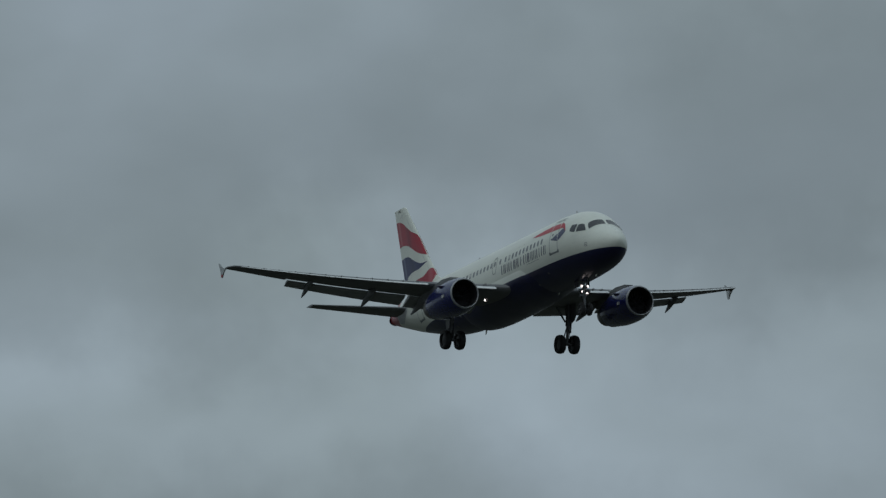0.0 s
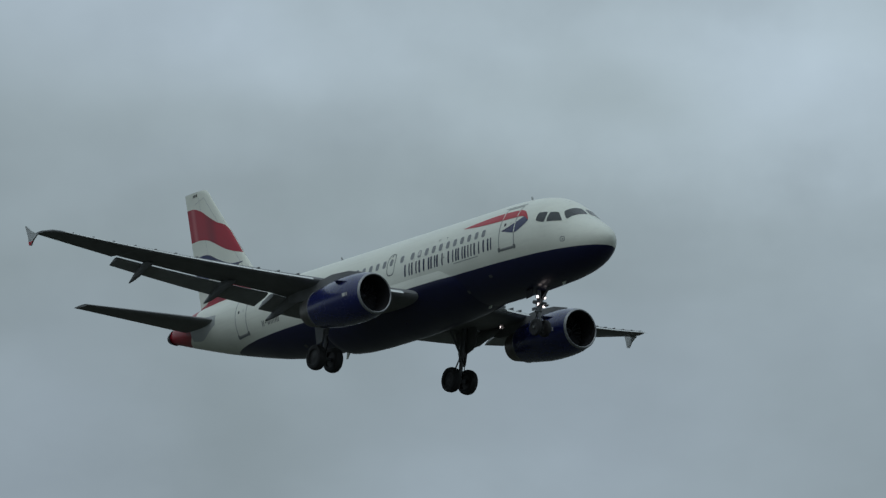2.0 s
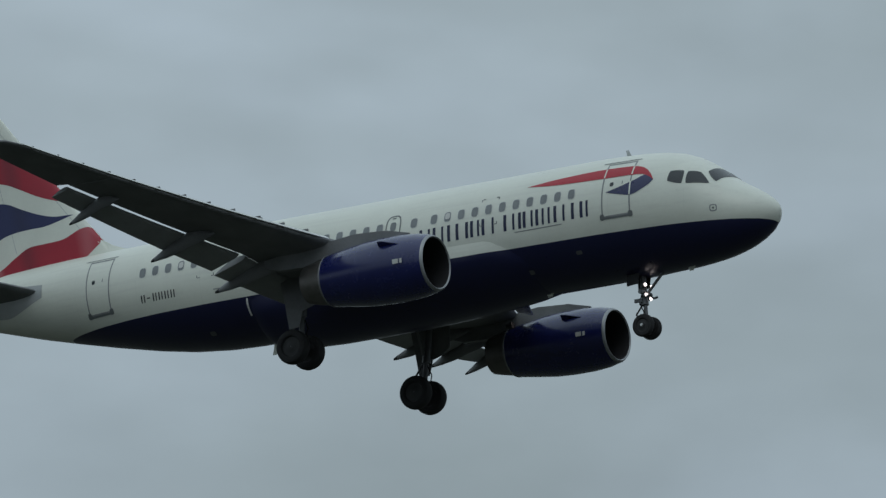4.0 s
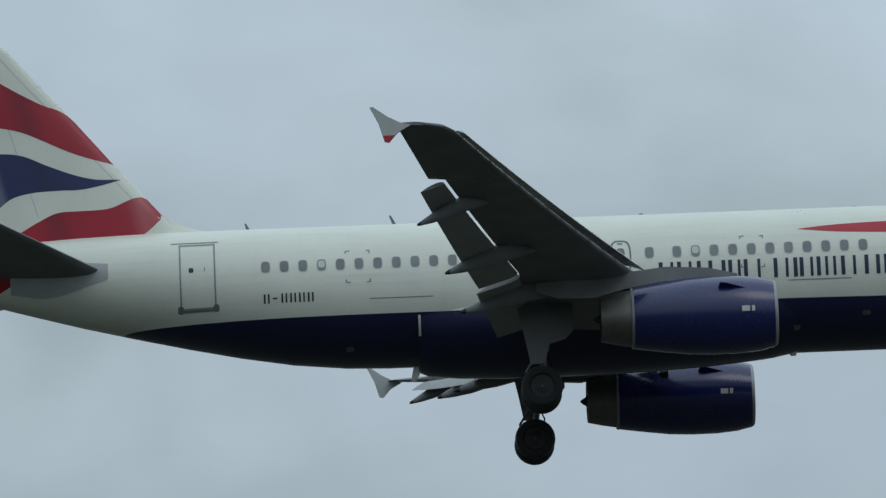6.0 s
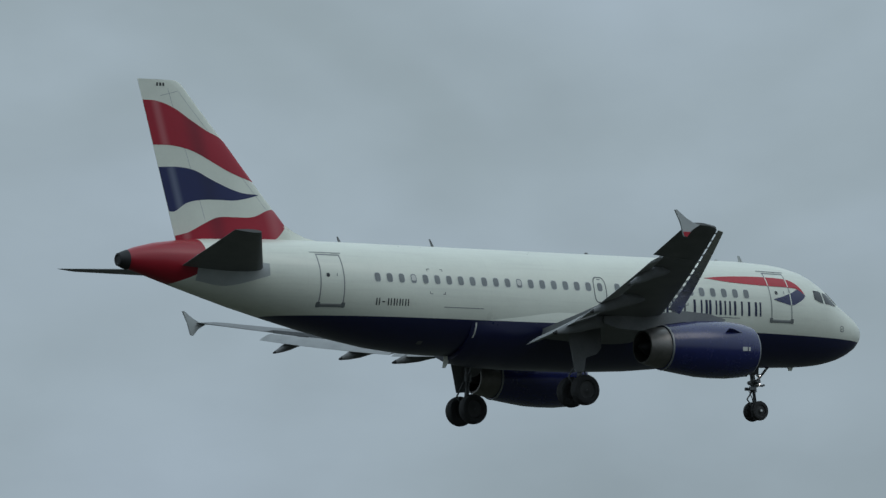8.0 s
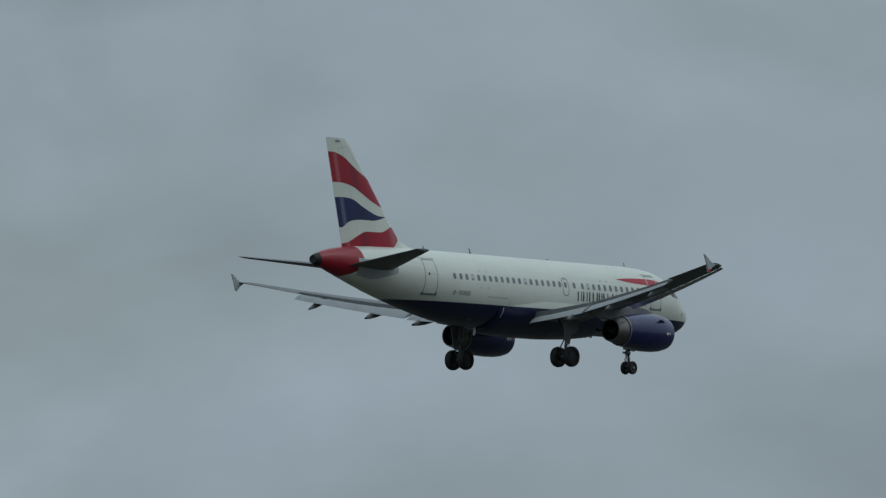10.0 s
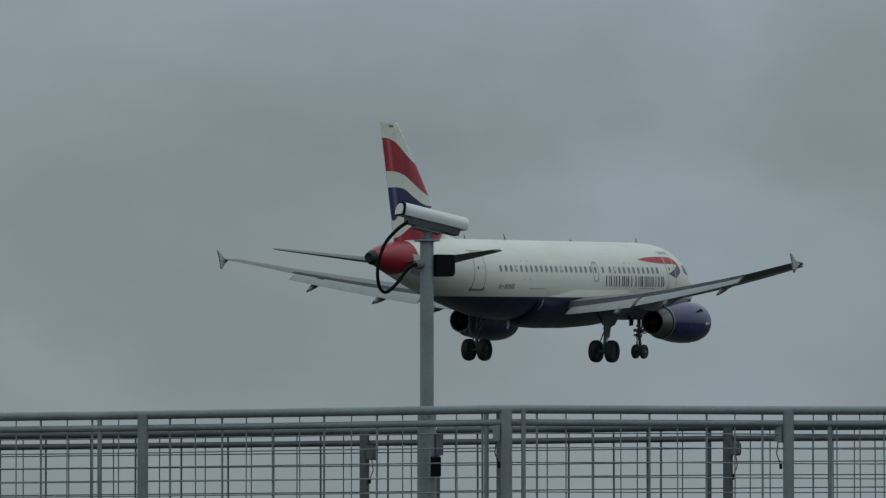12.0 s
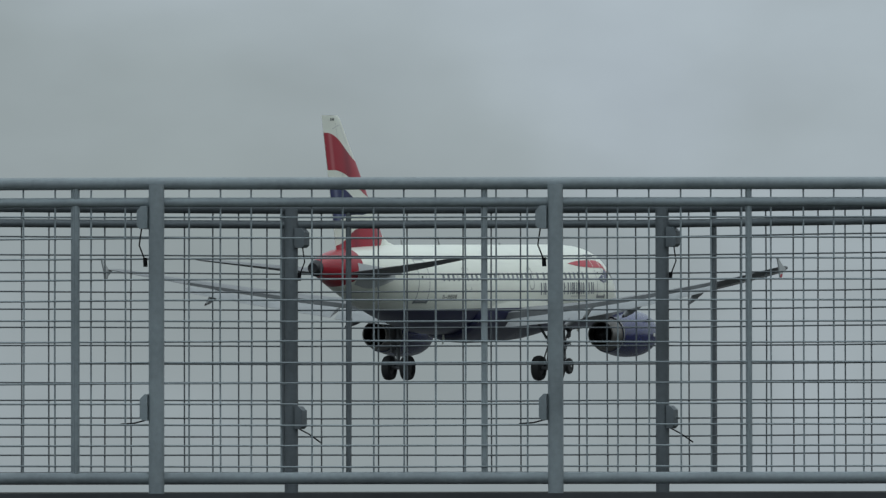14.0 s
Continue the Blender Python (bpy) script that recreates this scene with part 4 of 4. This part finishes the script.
def surveillance_camera(x, y, ztop):
    """A housed camera on a pole, with its loop of cable and a black lamp box."""
    g = new("surveillance_camera")
    tagged(g, "white surveillance camera on a grey pole with a black cable loop", "camera")
    g.matrix_basis = pose(x, y, 0, 0, 0, CCTV_TURN)
    # own axes: x right along the housing, y away
    pole = part("pole", tube([(0, 0, 0), (0, 0, ztop - .085)], .039, n=18), GALV, g)
    part("sleeve", tube([(0, 0, 0), (0, 0, FENCE_TOP - .03)], .053, n=18), GALV, pole)
    part("cap_plate", box(bmesh.new(), (-.055, -.055, ztop - .085), (.055, .055, ztop - .075)), GALV, pole)
    part("bracket", tube([(0, 0, ztop - .075), (.005, 0, ztop - .055), (.01, 0, ztop - .025)], [.032, .026, .036], n=14), HOUSING_GREY, pole)
    tilt = lambda p: Vector((p[0] * math.cos(CCTV_TILT) + p[2] * math.sin(CCTV_TILT), p[1], ztop + .05 - p[0] * math.sin(CCTV_TILT) + p[2] * math.cos(CCTV_TILT)))
    ring = [(-.058, -.022), (-.063, 0), (-.060, .022), (-.046, .042), (-.02, .052), (.02, .052), (.046, .042), (.060, .022), (.063, 0), (.058, -.022)]
    bm = loft([[tilt((xx, b, z)) for b, z in ring] for xx in (-.165, .235)])
    h = part("housing", bm, HOUSING, g, "white sunshield over the camera")
    bm = loft([[tilt((xx, b * w, z)) for b, z in ((-.052, -.018), (.052, -.018), (.040, -.060), (-.040, -.060))] for xx, w in ((-.12, .8), (-.08, 1), (.185, 1), (.20, .85))])
    part("housing_base", bm, HOUSING_GREY, h)
    part("end_ring", loft([[tilt((xx, b * k, z * k)) for b, z in ring] for xx, k in ((-.173, 1.08), (-.163, 1.08))]), PLASTIC, h)
    part("end_plate", loft([[tilt((xx, b * k, z * k)) for b, z in ring] for xx, k in ((-.177, .84), (-.171, .84))]), HOUSING, h)
    part("saddle", loft([[tilt((xx, b, z)) for b, z in ((-.034, -.060), (.034, -.060), (.034, -.078), (-.034, -.078))] for xx in (-.07, .09)]), HOUSING_GREY, h)
    a = tilt((-.115, 0, -.05))
    pts = []
    ctrl = [(a.x, a.z), (-.2, ztop - .03), (-.275, ztop - .12), (-.312, ztop - .25), (-.302, ztop - .35), (-.26, ztop - .38), (-.2, ztop - .335), (-.14, ztop - .26), (-.1, ztop - .225), (-.06, ztop - .22)]
    for i in range(len(ctrl) - 1):
        p0, p1, p2, p3 = ctrl[max(0, i - 1)], ctrl[i], ctrl[i + 1], ctrl[min(len(ctrl) - 1, i + 2)]
        for q in range(5):
            u = q / 5
            pts.append(tuple(.5 * (2 * p1[k] + (p2[k] - p0[k]) * u + (2 * p0[k] - 5 * p1[k] + 4 * p2[k] - p3[k]) * u * u + (3 * p1[k] - p0[k] - 3 * p2[k] + p3[k]) * u**3) for k in (0, 1)))
    part("cable", tube([(p[0], -.02, p[1]) for p in pts], .0105, n=8), PLASTIC, g, "black cable loop")
    part("cable_gland", tube([(-.075, -.01, ztop - .22), (-.03, 0, ztop - .215)], [.022, .032], n=12), HOUSING_GREY, pole)
    part("lamp_box", box(bmesh.new(), (.04, -.05, ztop - .28), (.148, .05, ztop - .16)), PLASTIC, g, "black infrared lamp box")
    part("lamp_bezel", box(bmesh.new(), (.148, -.04, ztop - .265), (.158, .04, ztop - .175)), PLASTIC, g)
    part("junction_box", box(bmesh.new(), (.0, -.085, ztop - 1.42), (.05, -.05, ztop - 1.31)), PLASTIC, pole)
    part("pole_bracket", box(bmesh.new(), (.03, -.06, ztop - 1.30), (.075, .02, ztop - 1.18)), GALV_DARK, pole)
    return g


FRONT_POSTS = [(36.54, 33.13), (37.12, 30.86), (37.70, 28.60), (38.28, 26.33), (38.87, 24.07), (39.25, 21.90), (40.22, 20.63), (40.71, 19.85), (41.12, 18.56), (41.71, 17.10), (42.31, 15.64), (42.90, 14.17), (43.49, 12.71)]
FRONT_STILES = [(39.23, 22.03), (40.34, 20.44), (40.52, 20.15), (40.89, 19.29), (41.02, 18.87), (41.02, 18.88), (41.61, 17.37), (42.00, 16.40), (38.80, 24.33), (38.23, 26.55), (38.24, 26.52), (39.28, 21.98), (39.28, 21.82)]
BACK_POSTS = [(42.14, 37.45), (42.14, 34.45), (42.14, 31.45), (42.14, 28.45), (43.01, 25.07), (43.50, 22.75), (44.24, 21.12), (45.17, 19.66), (45.72, 18.07), (45.72, 16.47), (45.72, 14.87)]
GATE_GAP = ((43.083, 24.725), (43.108, 24.605))
BACK_STILES = [GATE_GAP[0], GATE_GAP[1], (43.41, 23.27), (43.89, 21.59), (43.48, 22.88), (45.15, 19.70), (45.25, 19.42), (45.81, 17.86)]
CCTV = (39.466, 22.554, 4.654)


def build_fences():
    front = FRONT_POSTS
    fence("perimeter_fence", front, FRONT_STILES, FENCE_TOP, FENCE_LOW, "galvanised welded-mesh perimeter fence with twin top rails", GALV, range(5, 12), [.16] * 6 + [.135, .130] + [.121] * 4)
    back = BACK_POSTS
    fence("perimeter_fence", back, BACK_STILES, FENCE_TOP + .065, FENCE_LOW, "darker galvanised mesh fence behind the outer one", GALV_DARK, range(3, 12), [.15] * 5 + [.127] * 5, drop=.073, gap=GATE_GAP)
    surveillance_camera(CCTV[0], CCTV[1], CCTV[2])
    for nm, pts in (("low_wall", front), ("low_wall", back)):
        bm = loft([[Vector((x + dx, y, z)) for dx, z in ((-.12, -.05), (.14, -.05), (.14, FENCE_LOW - .06), (-.12, FENCE_LOW - .06))] for x, y in pts])
        tagged(part(nm, bm, BANK), "dark weathered concrete wall that carries the fence", "wall", kind="structure")


plane = airliner()
ground()
build_fences()

PLANE_ROWS = [
    (0.0, -376.75, 193.11, 62.85, -0.168, -3.116, -2.825),
    (0.5, -344.72, 193.23, 61.50, -1.371, -3.270, -2.894),
    (1.0, -312.72, 193.57, 60.17, -2.307, -3.407, -2.507),
    (1.5, -281.68, 194.39, 58.87, -1.990, -3.121, -2.167),
    (2.0, -249.06, 194.30, 57.35, -1.762, -3.001, -1.520),
    (2.5, -217.65, 195.07, 56.13, -2.585, -3.101, -1.009),
    (3.0, -183.67, 193.80, 54.19, -2.921, -3.067, -0.776),
    (3.2, -171.14, 194.08, 53.65, -2.834, -3.049, -0.697),
    (3.5, -152.66, 194.49, 52.81, -2.628, -3.022, -0.628),
    (3.8, -134.73, 195.55, 52.14, -2.095, -2.953, -0.563),
    (4.1, -116.92, 197.01, 51.57, -1.368, -2.859, -0.501),
    (4.4, -98.90, 198.62, 51.02, -0.575, -2.757, -0.438),
    (4.7, -80.45, 200.11, 50.42, 0.153, -2.663, -0.376),
    (5.0, -61.46, 201.20, 49.70, 0.686, -2.594, -0.310),
    (5.3, -41.94, 201.63, 48.81, 0.892, -2.567, -0.242),
    (5.5, -26.96, 196.50, 46.87, 1.220, -2.512, -0.283),
    (6.0, 4.60, 197.77, 45.61, 0.232, -2.645, 0.287),
    (6.5, 36.17, 199.00, 44.31, 0.205, -2.623, 0.343),
    (7.0, 68.52, 205.18, 44.14, 0.950, -2.753, 0.829),
    (7.2, 83.32, 212.50, 44.67, 1.492, -3.162, 1.481),
    (7.5, 103.23, 214.22, 44.02, 1.470, -3.115, 1.482),
    (7.8, 124.31, 218.22, 43.88, 1.412, -2.996, 1.401),
    (8.1, 146.91, 223.71, 44.02, 1.334, -2.832, 1.339),
    (8.4, 171.07, 229.81, 44.24, 1.249, -2.654, 1.241),
    (8.7, 196.32, 235.60, 44.31, 1.171, -2.490, 1.149),
    (9.0, 221.70, 239.96, 44.02, 1.113, -2.371, 1.108),
    (9.3, 245.73, 241.79, 43.17, 1.091, -2.324, 1.109),
    (9.5, 261.22, 243.55, 42.52, 1.082, -2.114, 0.721),
    (10.0, 300.54, 245.77, 40.88, 1.149, -2.151, 0.883),
    (10.5, 332.70, 242.49, 38.21, 1.936, -2.338, 0.674),
    (11.0, 337.40, 216.84, 31.00, 2.684, -2.348, -0.265),
    (11.5, 332.95, 201.26, 27.80, 2.010, -2.557, 0.267),
    (12.0, 325.40, 182.94, 24.25, 2.117, -2.679, 0.430),
    (12.5, 318.44, 166.23, 21.04, 2.535, -2.872, 0.340),
    (13.0, 308.59, 146.91, 17.28, 2.013, -2.677, -0.355),
    (13.5, 302.91, 130.66, 13.96, 1.282, -2.388, -1.068),
    (14.0, 322.22, 125.14, 11.62, 0.571, -1.810, -2.412),
]


def motions():
    walk(plane, [(r[0], pose(*r[1:])) for r in PLANE_ROWS])


motions()
